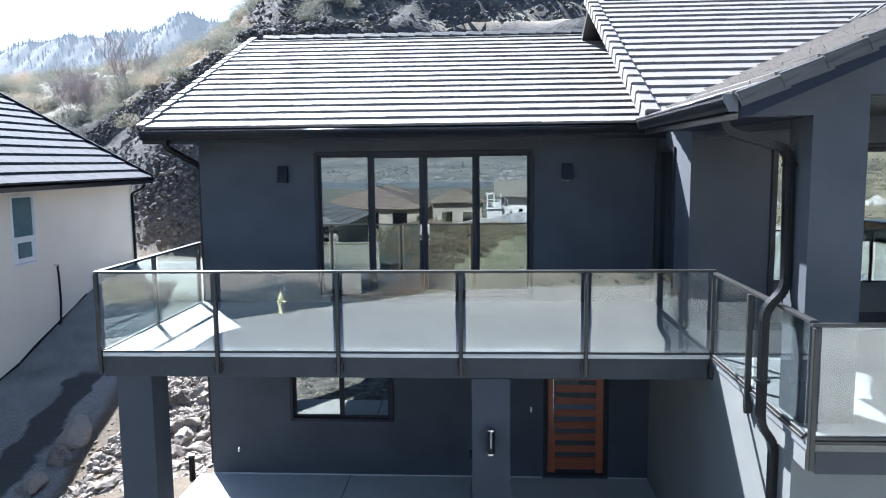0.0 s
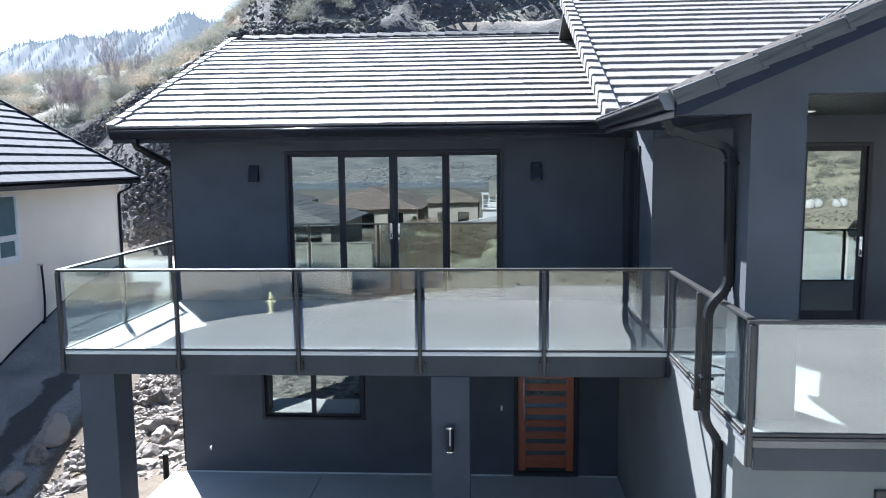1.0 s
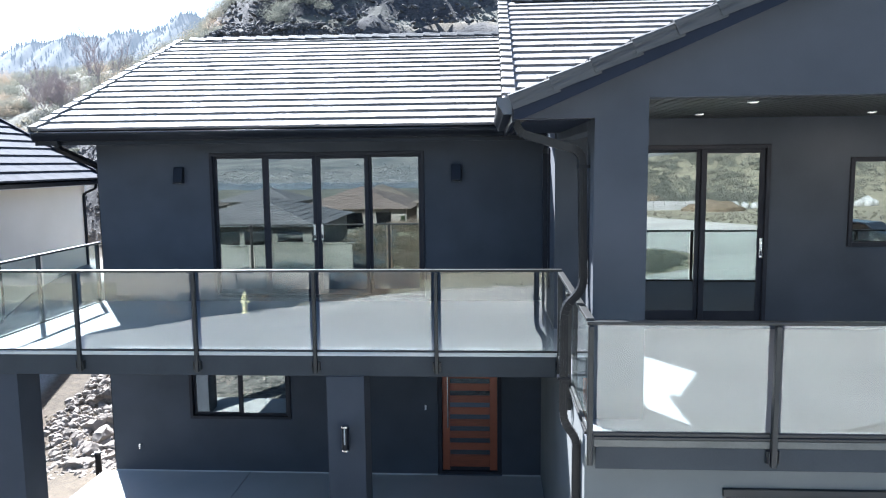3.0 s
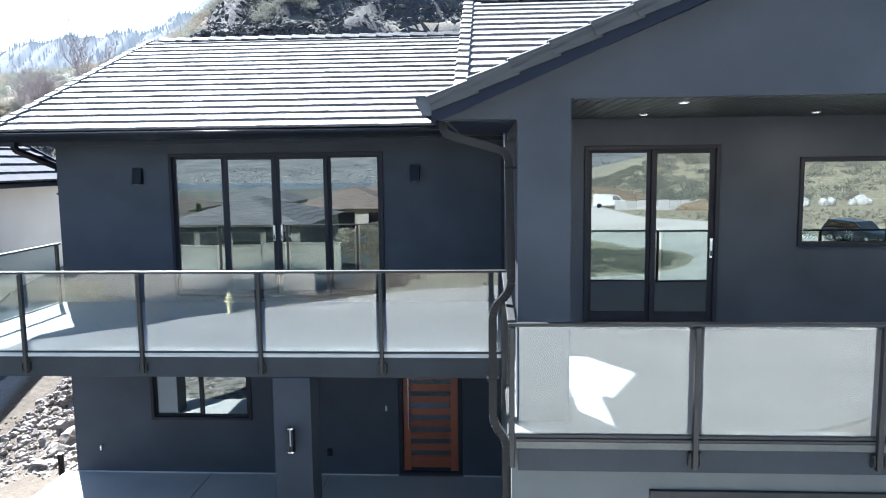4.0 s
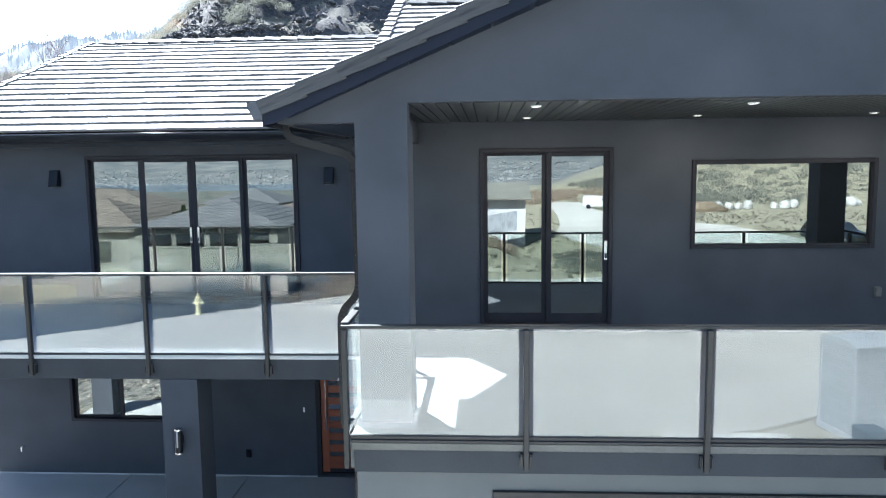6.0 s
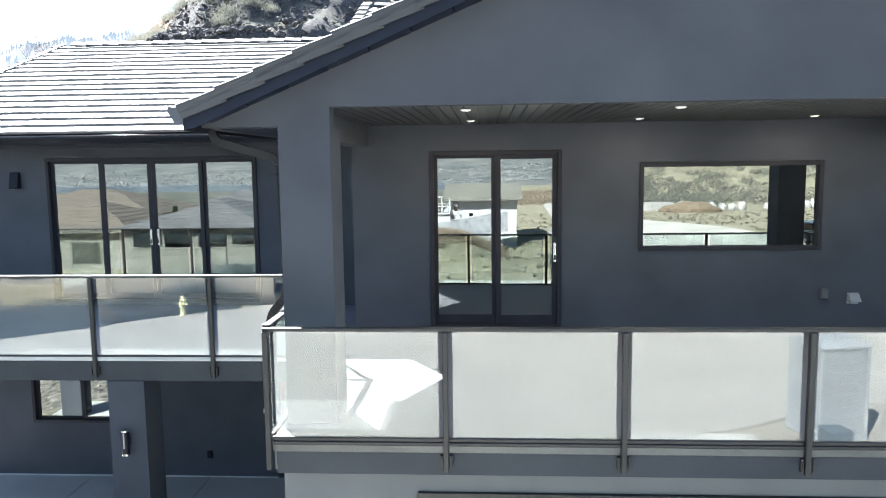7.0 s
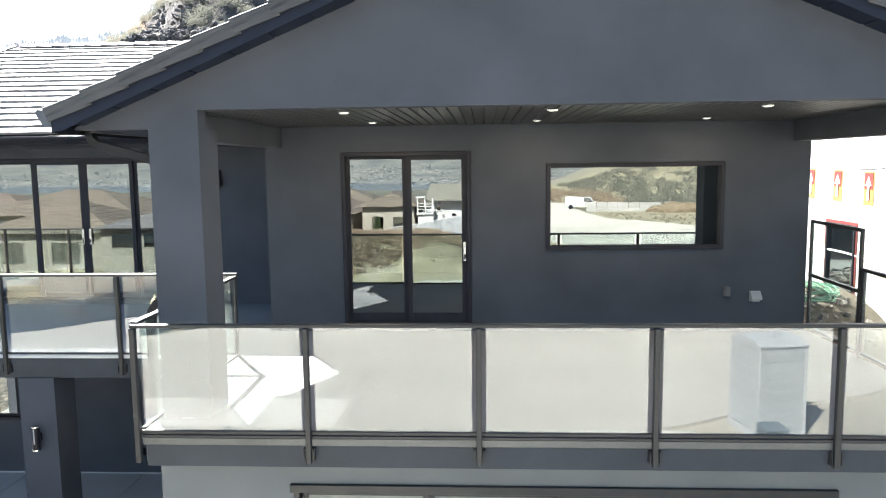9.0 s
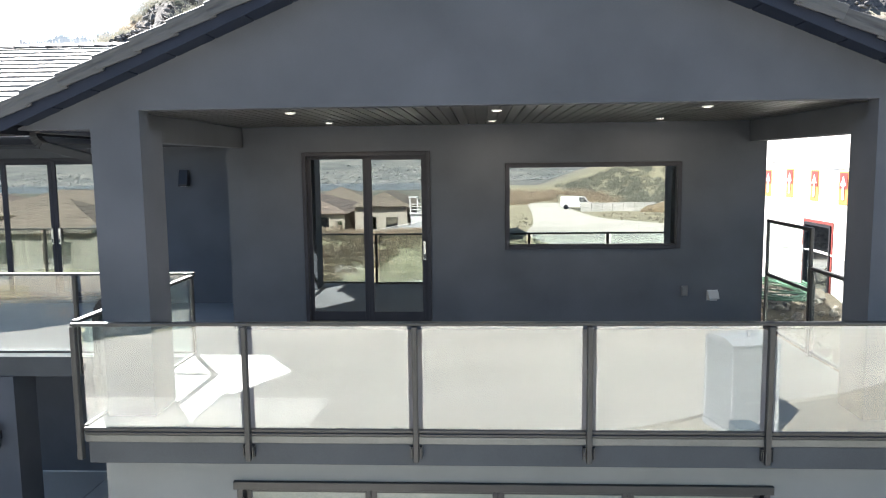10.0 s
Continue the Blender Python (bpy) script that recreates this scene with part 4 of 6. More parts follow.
for sgn in (1, -1):
    ex = APEX_X - sgn * half
    up = Vector((sgn, 0, PITCH)).normalized()
    slope_len = math.hypot(half, half * PITCH)
    courses(roof_c, (ex - sgn * 0.03, YF + 0.05, EAVE_Z - 0.06), (0, 1, 0), up, EY2 + 0.1 - YF, slope_len, grow=0.9)
    edge_tiles(roof_c, (ex - sgn * 0.015, YF, EAVE_Z - 0.07), (APEX_X, YF, APEX_Z - 0.012), (0, -1, 0), drop=0.1, lift=0.022)
    o = [(ex, EAVE_Z - 0.09), (APEX_X, APEX_Z - 0.09), (APEX_X, APEX_Z - 0.26), (ex + sgn * 0.1, EAVE_Z - 0.22)]
    under(roof_c, o, "y", YG + 0.2, EY2, SOFFIT)
    # barge board and the boarded overhang behind it
    bm = bmesh.new()
    prism(bm, [(ex + sgn * 0.02, EAVE_Z - 0.10), (APEX_X, APEX_Z - 0.07), (APEX_X, APEX_Z - 0.2), (ex + sgn * 0.1, EAVE_Z - 0.215), (ex + sgn * 0.02, EAVE_Z - 0.225)], "y", YF + 0.02, YF + 0.05)
    part("barge_board", bm, BLUE_BOARD, roof_c, "blue-black painted barge board")
    for k in range(12):
        f0, f1 = k / 12, (k + 1) / 12 - 0.004
        bm = bmesh.new()
        xs = [ex + sgn * (0.15 + (half - 0.15) * f) for f in (f0, f1)]
        zs = [EAVE_Z - 0.22 + abs(x - ex) * PITCH for x in xs]
        prism(bm, [(xs[0], zs[0]), (xs[1], zs[1]), (xs[1], zs[1] + 0.02), (xs[0], zs[0] + 0.02)], "y", YF + 0.05, YG)
        part("soffit_board", bm, BLUE_BOARD, roof_c)
ridge_tiles(roof_c, (APEX_X, 14.5, APEX_Z - 0.0), (APEX_X, YF, APEX_Z - 0.0))
# flat boxed eave beside the deck
structure(part("soffit", boxes((2.10, YG + 0.203, 5.84, 2.80, EY2 - 0.05, 5.86), (10.41, YG + 0.203, 5.84, 11.1, YB - 0.002, 5.86)), BLUE_BOARD), "dark boarded eave soffit", "soffit")
structure(part("soffit_front", boxes((-5.5, EY + 0.02, 5.86, 2.78, YA - 0.002, 5.88)), SOFFIT), "dark boarded eave soffit over the balcony", "soffit")


# ---- gutters and downspouts ----
def gutter(label, axis_name, a, b, edge, z, out):
    """A moulded gutter along x or y; edge: the line of the eave; out: the sign of its outer side."""
    g = tagged(new("gutter"), label, "gutter", "gutters")
    o = [(0, 0), (0, -0.125), (0.07, -0.125), (0.085, -0.09), (0.105, -0.06), (0.12, -0.03), (0.12, 0.0), (0.108, 0.0), (0.108, -0.03), (0.07, -0.115), (0.012, -0.115), (0.012, 0)]
    bm = bmesh.new()
    prism(bm, [(edge + out * p, z + q) for p, q in o], axis_name, a, b)
    part("trough", bm, BLACK_METAL, g)
    bm = bmesh.new()
    prism(bm, [(edge + out * 0.114 + 0.014 * math.cos(k * 0.5236), z + 0.004 + 0.014 * math.sin(k * 0.5236)) for k in range(12)], axis_name, a, b)
    bead = part("bead", bm, GUTTER, g)
    bead.data.shade_smooth()
    bm = bmesh.new()
    prism(bm, [(edge + out * p, z + q) for p, q in ((-0.03, -0.02), (-0.03, -0.19), (-0.004, -0.19), (-0.004, -0.02))], axis_name, a, b)
    part("fascia_board", bm, BLACK_METAL, g)
    for end in (a, b):
        bm = bmesh.new()
        prism(bm, [(edge + out * p, z + q) for p, q in ((-0.002, 0.012), (-0.002, -0.13), (0.072, -0.13), (0.09, -0.09), (0.126, -0.03), (0.126, 0.012))], axis_name, end - 0.006, end + 0.006)
        part("end_cap", bm, FLASHING_BLUE, g)
    return g


gutter("black metal eave gutter over the balcony", "x", -5.55, 2.78, EY - 0.005, 6.0, -1)
gutter("black metal gutter along the gable eave", "y", YF + 0.03, EY2, EAVE_X - 0.0, 6.0, -1)
gutter("black metal gutter along the far gable eave", "y", YF + 0.03, EY2, 2 * APEX_X - EAVE_X, 6.0, 1)


def bend(points, r=0.1, n=5):
    """Rounds the corners of a path."""
    pts = [Vector(p) for p in points]
    out = [pts[0]]
    for a, b, c in zip(pts, pts[1:], pts[2:]):
        p, q = b + (a - b).normalized() * r, b + (c - b).normalized() * r
        for i in range(n + 1):
            t = i / n
            out.append((1 - t) ** 2 * p + 2 * t * (1 - t) * b + t * t * q)
    return out + [pts[-1]]


def downspout(label, path, straps=()):
    d = tagged(new("downspout"), label, "downspout", "downspouts")
    route = bend(path)
    part("pipe", sweep(bmesh.new(), route, 0.07, 0.09), DOWNPIPE, d)
    # raised ribs along the faces of the straight lengths
    for a, b in zip(route, route[1:]):
        if (b - a).length > 0.35:
            t = (b - a).normalized()
            ribs = bmesh.new()
            for k in (-0.03, -0.01, 0.01, 0.03):
                sweep(ribs, [a + Vector((0, k, 0)), b + Vector((0, k, 0))], 0.078, 0.008)
            if abs(t.z) > 0.9:
                for k in (-0.022, 0.0, 0.022):
                    sweep(ribs, [a + Vector((k, 0, 0)), b + Vector((k, 0, 0))], 0.008, 0.098)
            part("rib", ribs, DOWNPIPE, d)
    # crimped rings at the elbows
    for i in range(1, len(route) - 1):
        a, b = route[i - 1], route[i + 1]
        if (b - a).length < 0.16:
            t = (b - a).normalized()
            ring = bmesh.new()
            sweep(ring, [route[i] - t * 0.006, route[i] + t * 0.006], 0.079, 0.099)
            part("crimp", ring, DOWNPIPE, d)
    for x, y, z in straps:
        part("strap", soft(boxes((x - 0.06, y - 0.056, z - 0.014, x + 0.06, y + 0.056, z + 0.014)), 0.003), BLACK_METAL, d)
    return d


SPY = 6.86
downspout("black ribbed downspout bending round the deck railing", [(2.13, SPY - 0.08, 5.88), (2.13, SPY - 0.08, 5.74), (2.74, SPY, 5.56), (2.765, SPY, 4.27), (2.585, SPY, 4.08), (2.585, SPY, 2.96), (2.715, SPY, 2.8), (2.715, SPY, 0.06)], [(2.76, SPY, 5.42), (2.585, SPY, 3.4), (2.715, SPY, 1.6)])
downspout("black downspout from the balcony gutter", [(-5.15, 11.66, 5.88), (-5.15, 11.66, 5.76), (-4.95, 12.6, 5.45), (-4.95, 12.6, 0.1)], [(-4.95, 12.6, 5.0)])


# ---- fixtures ----
def wall_lamp(x, y, z):
    lamp = thing("wall_lamp", "dark rectangular wall lamp on the stucco", "wall lamp", "wall lamps", at=(x, y, z))
    part("back_plate", soft(boxes((-0.055, -0.02, -0.11, 0.055, 0.0, 0.11)), 0.003), BLACK_METAL, lamp)
    bm = bmesh.new()
    prism(bm, [(-0.02, -0.14), (-0.145, -0.14), (-0.15, -0.11), (-0.085, 0.14), (-0.02, 0.14)], "x", -0.08, 0.08)
    part("body", soft(bm, 0.006), BLACK_METAL, lamp)
    part("lens", boxes((-0.06, -0.09, -0.143, 0.06, -0.03, -0.139)), WHITE, lamp, "frosted lens")


wall_lamp(-3.44, YA, 5.295)
wall_lamp(1.325, YA, 5.295)

el = thing("column_lamp", "cylindrical up and down lamp on the column", "wall lamp", at=(0.04, 8.93, 2.0))
bm = bmesh.new()
cylinder(bm, 0, -0.085, -0.15, 0.15, 0.048, 20)
part("body", bm, BLACK_METAL, el)
for z in (-0.155, 0.155):
    bm = bmesh.new()
    cylinder(bm, 0, -0.085, z - 0.011, z + 0.011, 0.052, 20)
    part("cap", bm, STEEL, el, "brushed steel cap")
# the line of light down the lamp body is put in as a pale strip
part("stripe", soft(boxes((-0.009, -0.139, -0.07, 0.009, -0.128, 0.14)), 0.003), GREY_PLASTIC, el, "pale strip in place of a bright line")
part("arm", boxes((-0.03, -0.06, -0.05, 0.03, -0.002, 0.05)), BLACK_METAL, el)

for x, y in ((4.47, 7.42), (6.6, 7.5), (8.7, 7.38), (4.48, 9.36), (6.58, 9.42), (8.7, 9.42)):
    lamp = thing("ceiling_light", "round white recessed ceiling light", "ceiling light", "ceiling lights", at=(x, y, 6.035))
    bm = bmesh.new()
    cylinder(bm, 0, 0, -0.012, 0.0, 0.052, 24, 0.056)
    part("trim", bm, WHITE, lamp)
    bm = bmesh.new()
    cylinder(bm, 0, 0, -0.015, -0.0125, 0.038, 24)
    part("lens", bm, LIT_LENS, lamp, "glowing warm lens")
    beam = bpy.data.lights.new("ceiling_lamp", "AREA")
    beam.shape, beam.size, beam.energy, beam.color = "DISK", 0.076, 2.0, (1.0, 0.83, 0.62)
    new("ceiling_lamp", beam).matrix_world = pose(x, y, 6.016)
lamp = thing("soffit_light", "round white recessed eave light", "ceiling light", at=(-3.1, 12.05, 5.86))
bm = bmesh.new()
cylinder(bm, 0, 0, -0.012, 0.0, 0.085, 24)
part("trim", bm, WHITE, lamp)

bell = thing("doorbell", "small white doorbell by the entry", "doorbell", at=(0.75, YA, 1.21))
part("plate", soft(boxes((-0.016, -0.02, -0.045, 0.016, 0, 0.045)), 0.004), WHITE, bell)
for x, y, z, m, name, label in ((-0.27, YA, 0.40, BLACK_METAL, "outlet_box", "black weatherproof outlet box"), (9.30, YB, 3.66, OUTLET_GREY, "outlet_box", "dark grey weatherproof outlet box")):
    ob = thing(name, label, "outlet", "outlet boxes", at=(x, y, z))
    part("body", soft(boxes((-0.045, -0.035, -0.07, 0.045, 0, 0.07)), 0.006), m, ob)
    part("cover", soft(boxes((-0.038, -0.055, -0.06, 0.038, -0.036, 0.06)), 0.006), m, ob)
vent = thing("wall_vent", "white hooded wall vent", "vent", at=(9.69, YB, 3.6))
bm = bmesh.new()
prism(bm, [(0, 0.06), (-0.04, 0.06), (-0.12, -0.035), (-0.11, -0.045), (0, -0.045)], "x", -0.07, 0.07)
part("hood", bm, PALE_PLASTIC, vent)
part("damper", soft(boxes((-0.05, -0.07, -0.075, 0.05, -0.008, -0.046)), 0.004), GREY_PLASTIC, vent)
part("flange", soft(boxes((-0.075, -0.008, -0.08, 0.075, 0, 0.07)), 0.003), GREY_PLASTIC, vent)
bib = thing("hose_bib", "small steel garden tap on the wall", "tap", at=(-4.4, YA, 0.48))
bm = bmesh.new()
bmesh.ops.create_cone(bm, cap_ends=True, segments=12, radius1=0.02, radius2=0.016, depth=0.1, matrix=Matrix.Translation((0, -0.05, 0)) @ Matrix.Rotation(radians(90), 4, "X"))
cylinder(bm, 0, -0.09, -0.06, 0.0, 0.014, 10)
part("spout", bm, STEEL, bib)
bm = bmesh.new()
cylinder(bm, 0, -0.07, 0.02, 0.03, 0.032, 12)
cylinder(bm, 0, -0.07, 0.0, 0.02, 0.007, 8)
part("wheel", bm, STEEL, bib)

# raised gate frame and rail at the far end of the deck
gate = thing("stair_gate", "tall dark metal gate frame at the deck end", "gate", at=(10.42, 8.86, DK))
part("frame", soft(boxes((-0.02, 0, 0.02, 0.02, 0.045, 1.57), (-0.02, 1.38, 0.02, 0.02, 1.425, 1.57), (-0.02, 0.045, 1.525, 0.02, 1.38, 1.57), (-0.02, 0.045, 0.78, 0.02, 1.38, 0.825), (-0.02, 0.045, 0.05, 0.02, 1.38, 0.09)), 0.005), RAIL, gate)
part("glass_panel", boxes((-0.004, 0.046, 0.826, 0.004, 1.379, 1.524)), RAIL_GLASS, gate).visible_shadow = False
part("lower_glass_panel", boxes((-0.004, 0.046, 0.091, 0.004, 1.379, 0.779)), RAIL_GLASS, gate).visible_shadow = False
end_rail = thing("end_railing", "low dark metal railing at the deck end", "railing", at=(10.42, 6.2, DK))
part("top_rail", soft(boxes((-0.03, 0, 1.06, 0.03, 2.64, 1.10)), 0.008), RAIL, end_rail)
part("bottom_rail", soft(boxes((-0.02, 0, 0.05, 0.02, 2.64, 0.085)), 0.005), RAIL, end_rail)
for y in (1.0, 2.6):
    part("post", soft(boxes((-0.024, y - 0.024, 0.0, 0.024, y + 0.024, 1.058)), 0.005), RAIL, end_rail)
part("glass_panel", boxes((-0.004, 0.03, 0.086, 0.004, 2.57, 1.058)), RAIL_GLASS, end_rail).visible_shadow = False


# ---- neighbouring house ----
NX, NZ, NS = -12.4, 5.0, 0.55
neighbour = thing("neighbour_house", "cream stucco house with a grey tile roof", "house")
part("wall", pierced(holed(4.0, 25.4, -1.2, NZ - 0.05, [(18.58, 19.64, 2.83, 4.72)]), False, NX - 0.2, 0.2), CREAM, neighbour)
part("end_wall", boxes((NX - 14, 25.2, -0.5, NX - 0.2, 25.4, NZ - 0.05)), CREAM, neighbour)
part("front_wall", boxes((NX - 14, 4.0, -1.2, NX - 0.2, 4.2, NZ - 0.05)), CREAM, neighbour)
part("foundation", boxes((NX - 0.195, 4.0, -1.5, NX + 0.012, 25.4, 1.66)), CREAM, neighbour, "cream plinth below a drip line")
bm = bmesh.new()
prism(bm, [(NX + 0.45, NZ - 0.06), (NX - 6.5, NZ - 0.06 + NS * 6.95), (NX - 13.5, NZ - 0.06), (NX - 13.5, NZ - 0.2), (NX + 0.45, NZ - 0.2)], "y", 3.6, 25.85)
n_roof = part("roof", bm, SOFFIT, neighbour)
up = Vector((-1, 0, NS)).normalized()
courses(n_roof, (NX + 0.5, 3.6, NZ), (0, 1, 0), up, 22.3, 7.9, NTILE, butt=0.065, expose=0.545)
bm = bmesh.new()
prism(bm, [(25.87, NZ - 0.02), (25.91, NZ - 0.02), (25.91, NZ - 0.22), (25.87, NZ - 0.22)], "x", NX - 0.2, NX + 0.5)
part("fascia", bm, BLACK_METAL, neighbour)
bm = bmesh.new()
prism(bm, [(NX + 0.54, NZ + 0.13), (NX - 6.5, NZ + 0.13 + NS * 7.04), (NX - 6.5, NZ - 0.14 + NS * 7.04), (NX + 0.54, NZ - 0.14)], "y", 25.9, 25.97)
part("verge", bm, BLACK_METAL, neighbour, "dark verge trim")
bm = bmesh.new()
prism(bm, [(NX + 0.46, NZ - 0.05), (NX + 0.46, NZ - 0.17), (NX + 0.54, NZ - 0.17), (NX + 0.58, NZ - 0.05)], "y", 3.6, 25.9)
part("gutter", bm, BLACK_METAL, neighbour, "dark gutter")
part("soffit", boxes((NX, 3.6, NZ - 0.2, NX + 0.46, 25.85, NZ - 0.16)), WHITE, neighbour)
part("downspout", sweep(bmesh.new(), bend([(NX + 0.5, 25.3, NZ - 0.16), (NX + 0.5, 25.3, NZ - 0.3), (NX + 0.06, 25.25, NZ - 0.5), (NX + 0.06, 25.25, 1.7)]), 0.07, 0.07), BLACK_METAL, neighbour)
nwin = part("window", boxes((NX - 0.06, 18.585, 2.835, NX + 0.03, 18.65, 4.715), (NX - 0.06, 19.57, 2.835, NX + 0.03, 19.635, 4.715), (NX - 0.06, 18.65, 4.65, NX + 0.03, 19.57, 4.715), (NX - 0.06, 18.65, 2.835, NX + 0.03, 19.57, 2.9), (NX - 0.06, 18.65, 3.55, NX + 0.03, 19.57, 3.61)), WHITE, neighbour, "white window frame")
part("pane", boxes((NX - 0.04, 18.65, 3.61, NX - 0.034, 19.57, 4.65)), TEAL_PANE, nwin)
part("opener", boxes((NX - 0.03, 18.66, 2.91, NX + 0.02, 18.78, 3.54), (NX - 0.03, 19.44, 2.91, NX + 0.02, 19.56, 3.54), (NX - 0.03, 18.78, 2.91, NX + 0.02, 19.44, 3.03), (NX - 0.03, 18.78, 3.45, NX + 0.02, 19.44, 3.54)), WHITE, nwin)
part("lower_pane", boxes((NX - 0.02, 18.78, 3.03, NX - 0.014, 19.44, 3.45)), TEAL_PANE, nwin)
hose = thing("garden_hose", "black hose hanging from a brass wall tap", "hose", at=(NX, 20.4, 2.6))
part("tube", sweep(bmesh.new(), bend([(0.1, 0, 0.02), (0.12, 0.0, -0.3), (0.1, 0.05, -1.0), (0.09, 0.0, -1.6), (0.1, -0.25, -1.85)], 0.12), 0.045, 0.045), BLACK_METAL, hose)
bm = bmesh.new()
bmesh.ops.create_cone(bm, cap_ends=True, segments=10, radius1=0.03, radius2=0.025, depth=0.14, matrix=Matrix.Translation((0.07, 0, 0.05)) @ Matrix.Rotation(radians(90), 4, "Y"))
part("tap", bm, STEEL, hose)

membrane = bmesh.new()
steps = [(10.0 + 0.5 * i) for i in range(25)]
lo = [membrane.verts.new((NX + 0.035 + 0.012 * math.sin(y * 3.1), y, float(ground_z(NX + 0.1, y)) - 0.1)) for y in steps]
hi = [membrane.verts.new((NX + 0.025 + 0.014 * math.sin(y * 2.3), y, float(ground_z(NX + 0.1, y)) + 0.07 + 0.03 * math.sin(y * 1.7))) for y in steps]
for i in range(24):
    membrane.faces.new((lo[i], lo[i + 1], hi[i + 1], hi[i]))
back_side = bmesh.ops.extrude_face_region(membrane, geom=membrane.faces[:])["geom"]
bmesh.ops.translate(membrane, verts=[v for v in back_side if isinstance(v, bmesh.types.BMVert)], vec=(-0.01, 0, 0))
bmesh.ops.recalc_face_normals(membrane, faces=membrane.faces[:])
part("drain_membrane", membrane, BLACK_METAL, neighbour, "black dimpled membrane at the wall foot")

# house wrapped in white sheathing, on the other side
site = thing("house_under_construction", "unfinished house wrapped in white sheathing with red printed marks", "house")
part("wall", pierced(holed(9.0, 34.0, 0.0, 7.6, [(19.5, 21.1, 1.95, 3.75)]), False, 15.5, 0.2), WRAP, site)
part("front_wall", boxes((15.7, 9.0, 0.0, 27.0, 9.2, 7.6)), WRAP, site)
sw = part("window", boxes((15.46, 19.503, 1.953, 15.6, 19.57, 3.747), (15.46, 21.03, 1.953, 15.6, 21.097, 3.747), (15.46, 19.57, 3.68, 15.6, 21.03, 3.747), (15.46, 19.57, 1.953, 15.6, 21.03, 2.02)), FRAME, site)
part("pane", boxes((15.52, 19.57, 2.02, 15.526, 21.03, 3.68)), PANE, sw)
part("flashing_tape", boxes((15.485, 19.4, 1.86, 15.498, 19.49, 3.84), (15.485, 21.11, 1.86, 15.498, 21.2, 3.84), (15.485, 19.49, 3.76, 15.498, 21.11, 3.84), (15.485, 19.49, 1.86, 15.498, 21.11, 1.94)), RED, sw, "red flashing tape")
for k in range(9):
    y = 14.0 + k * 1.65
    z = 4.75 + 0.02 * (k % 3)
    plate = part("printed_mark", boxes((15.49, y - 0.25, z - 0.42, 15.498, y + 0.25, z + 0.42)), ORANGE_PRINT, site, "orange and red printed mark")
    part("red_field", boxes((15.482, y - 0.2, z - 0.02, 15.489, y + 0.2, z + 0.38)), RED, plate)
    arrow = bmesh.new()
    prism(arrow, [(y - 0.05, z - 0.3), (y + 0.05, z - 0.3), (y + 0.05, z + 0.06), (y + 0.15, z + 0.06), (y, z + 0.3), (y - 0.15, z + 0.06), (y - 0.05, z + 0.06)], "x", 15.474, 15.481)
    part("white_shape", arrow, WRAP, plate)
    if k % 2 == 0:
        plate = part("printed_mark", boxes((15.49, y + 0.5, z - 2.2, 15.498, y + 0.98, z - 1.4)), PALE_RED, site, "faded red printed mark")
        part("white_shape", boxes((15.482, y + 0.58, z - 2.1, 15.489, y + 0.9, z - 1.7)), WRAP, plate)
# creases in the sheathing
for z0, f in ((5.35, 0.9), (2.9, 0.7)):
    fold = [Vector((15.495, 12.0 + 0.4 * k, z0 + 0.1 * math.sin((12.0 + 0.4 * k) * f))) for k in range(48)]
    part("sheathing_crease", sweep(bmesh.new(), fold, 0.03, 0.045, (0, 0, 1)), WRAP, site)
part("footing", soft(boxes((15.3, 9.0, -0.3, 15.49, 34.0, 0.35)), 0.02), PATIO, site, "bare concrete footing")


# ---- rocks ----
def gz(x, y):
    return float(ground_z(x, y))


def boulder(x, y, size, seed, label="pale angular boulder on the bank", flat=0.85):
    bm = bmesh.new()
    vs = bmesh.ops.create_icosphere(bm, subdivisions=3, radius=1.0)["verts"]
    r = random.Random(seed)
    off = Vector((r.uniform(-50, 50), r.uniform(-50, 50), r.uniform(-50, 50)))
    cuts = [(Vector((r.uniform(-1, 1), r.uniform(-1, 1), r.uniform(-0.3, 1))).normalized(), r.uniform(0.34, 0.7)) for _ in range(13)]
    for v in vs:
        p = v.co.copy()
        for d, h in cuts:
            over = p.dot(d) - h
            if over > 0:
                p -= d * over * 0.92
        p *= 1 + 0.16 * noise.fractal(p * 2.6 + off, 0.9, 2.1, 5)
        v.co = Vector((p.x * 1.35, p.y, p.z * flat)) * size
    ob = part("boulder", bm, BOULDER)
    ob.matrix_basis = pose(x, y, gz(x, y) + size * 0.25, r.uniform(-15, 15), r.uniform(-15, 15), r.uniform(0, 360))
    return tagged(ob, label, "boulder", "boulders on the bank")


for i in range(235):
    r = random.Random(900 + i)
    y = 12.3 + 11.6 * (i / 235) ** 1.1 + r.uniform(-0.3, 0.3)
    size = (0.11 + 0.33 * r.random() ** 1.6) * (0.85 + 0.03 * (y - 12)) * (0.6 if y < 17.2 else 0.8)
    x = -5.35 - size * 0.7 - r.random() ** 1.2 * min(0.8 + 0.42 * (y - 12), 2.5)
    # bare sand slopes down from the stones to the gravel
    if y > 16.5 or (y > 13.2 and x > -6.1 - 0.2 * (y - 13.2)):
        boulder(x, y, size, i)
for i, (x, y, s) in enumerate(((-8.95, 15.15, 0.5), (-8.98, 14.45, 0.4), (-9.05, 13.5, 0.36), (-7.4, 13.4, 0.3), (-6.9, 15.4, 0.3), (-7.2, 16.6, 0.34), (-6.6, 12.6, 0.22))):
    boulder(x, y, s, 500 + i, "large pale boulder at the edge of the gravel")

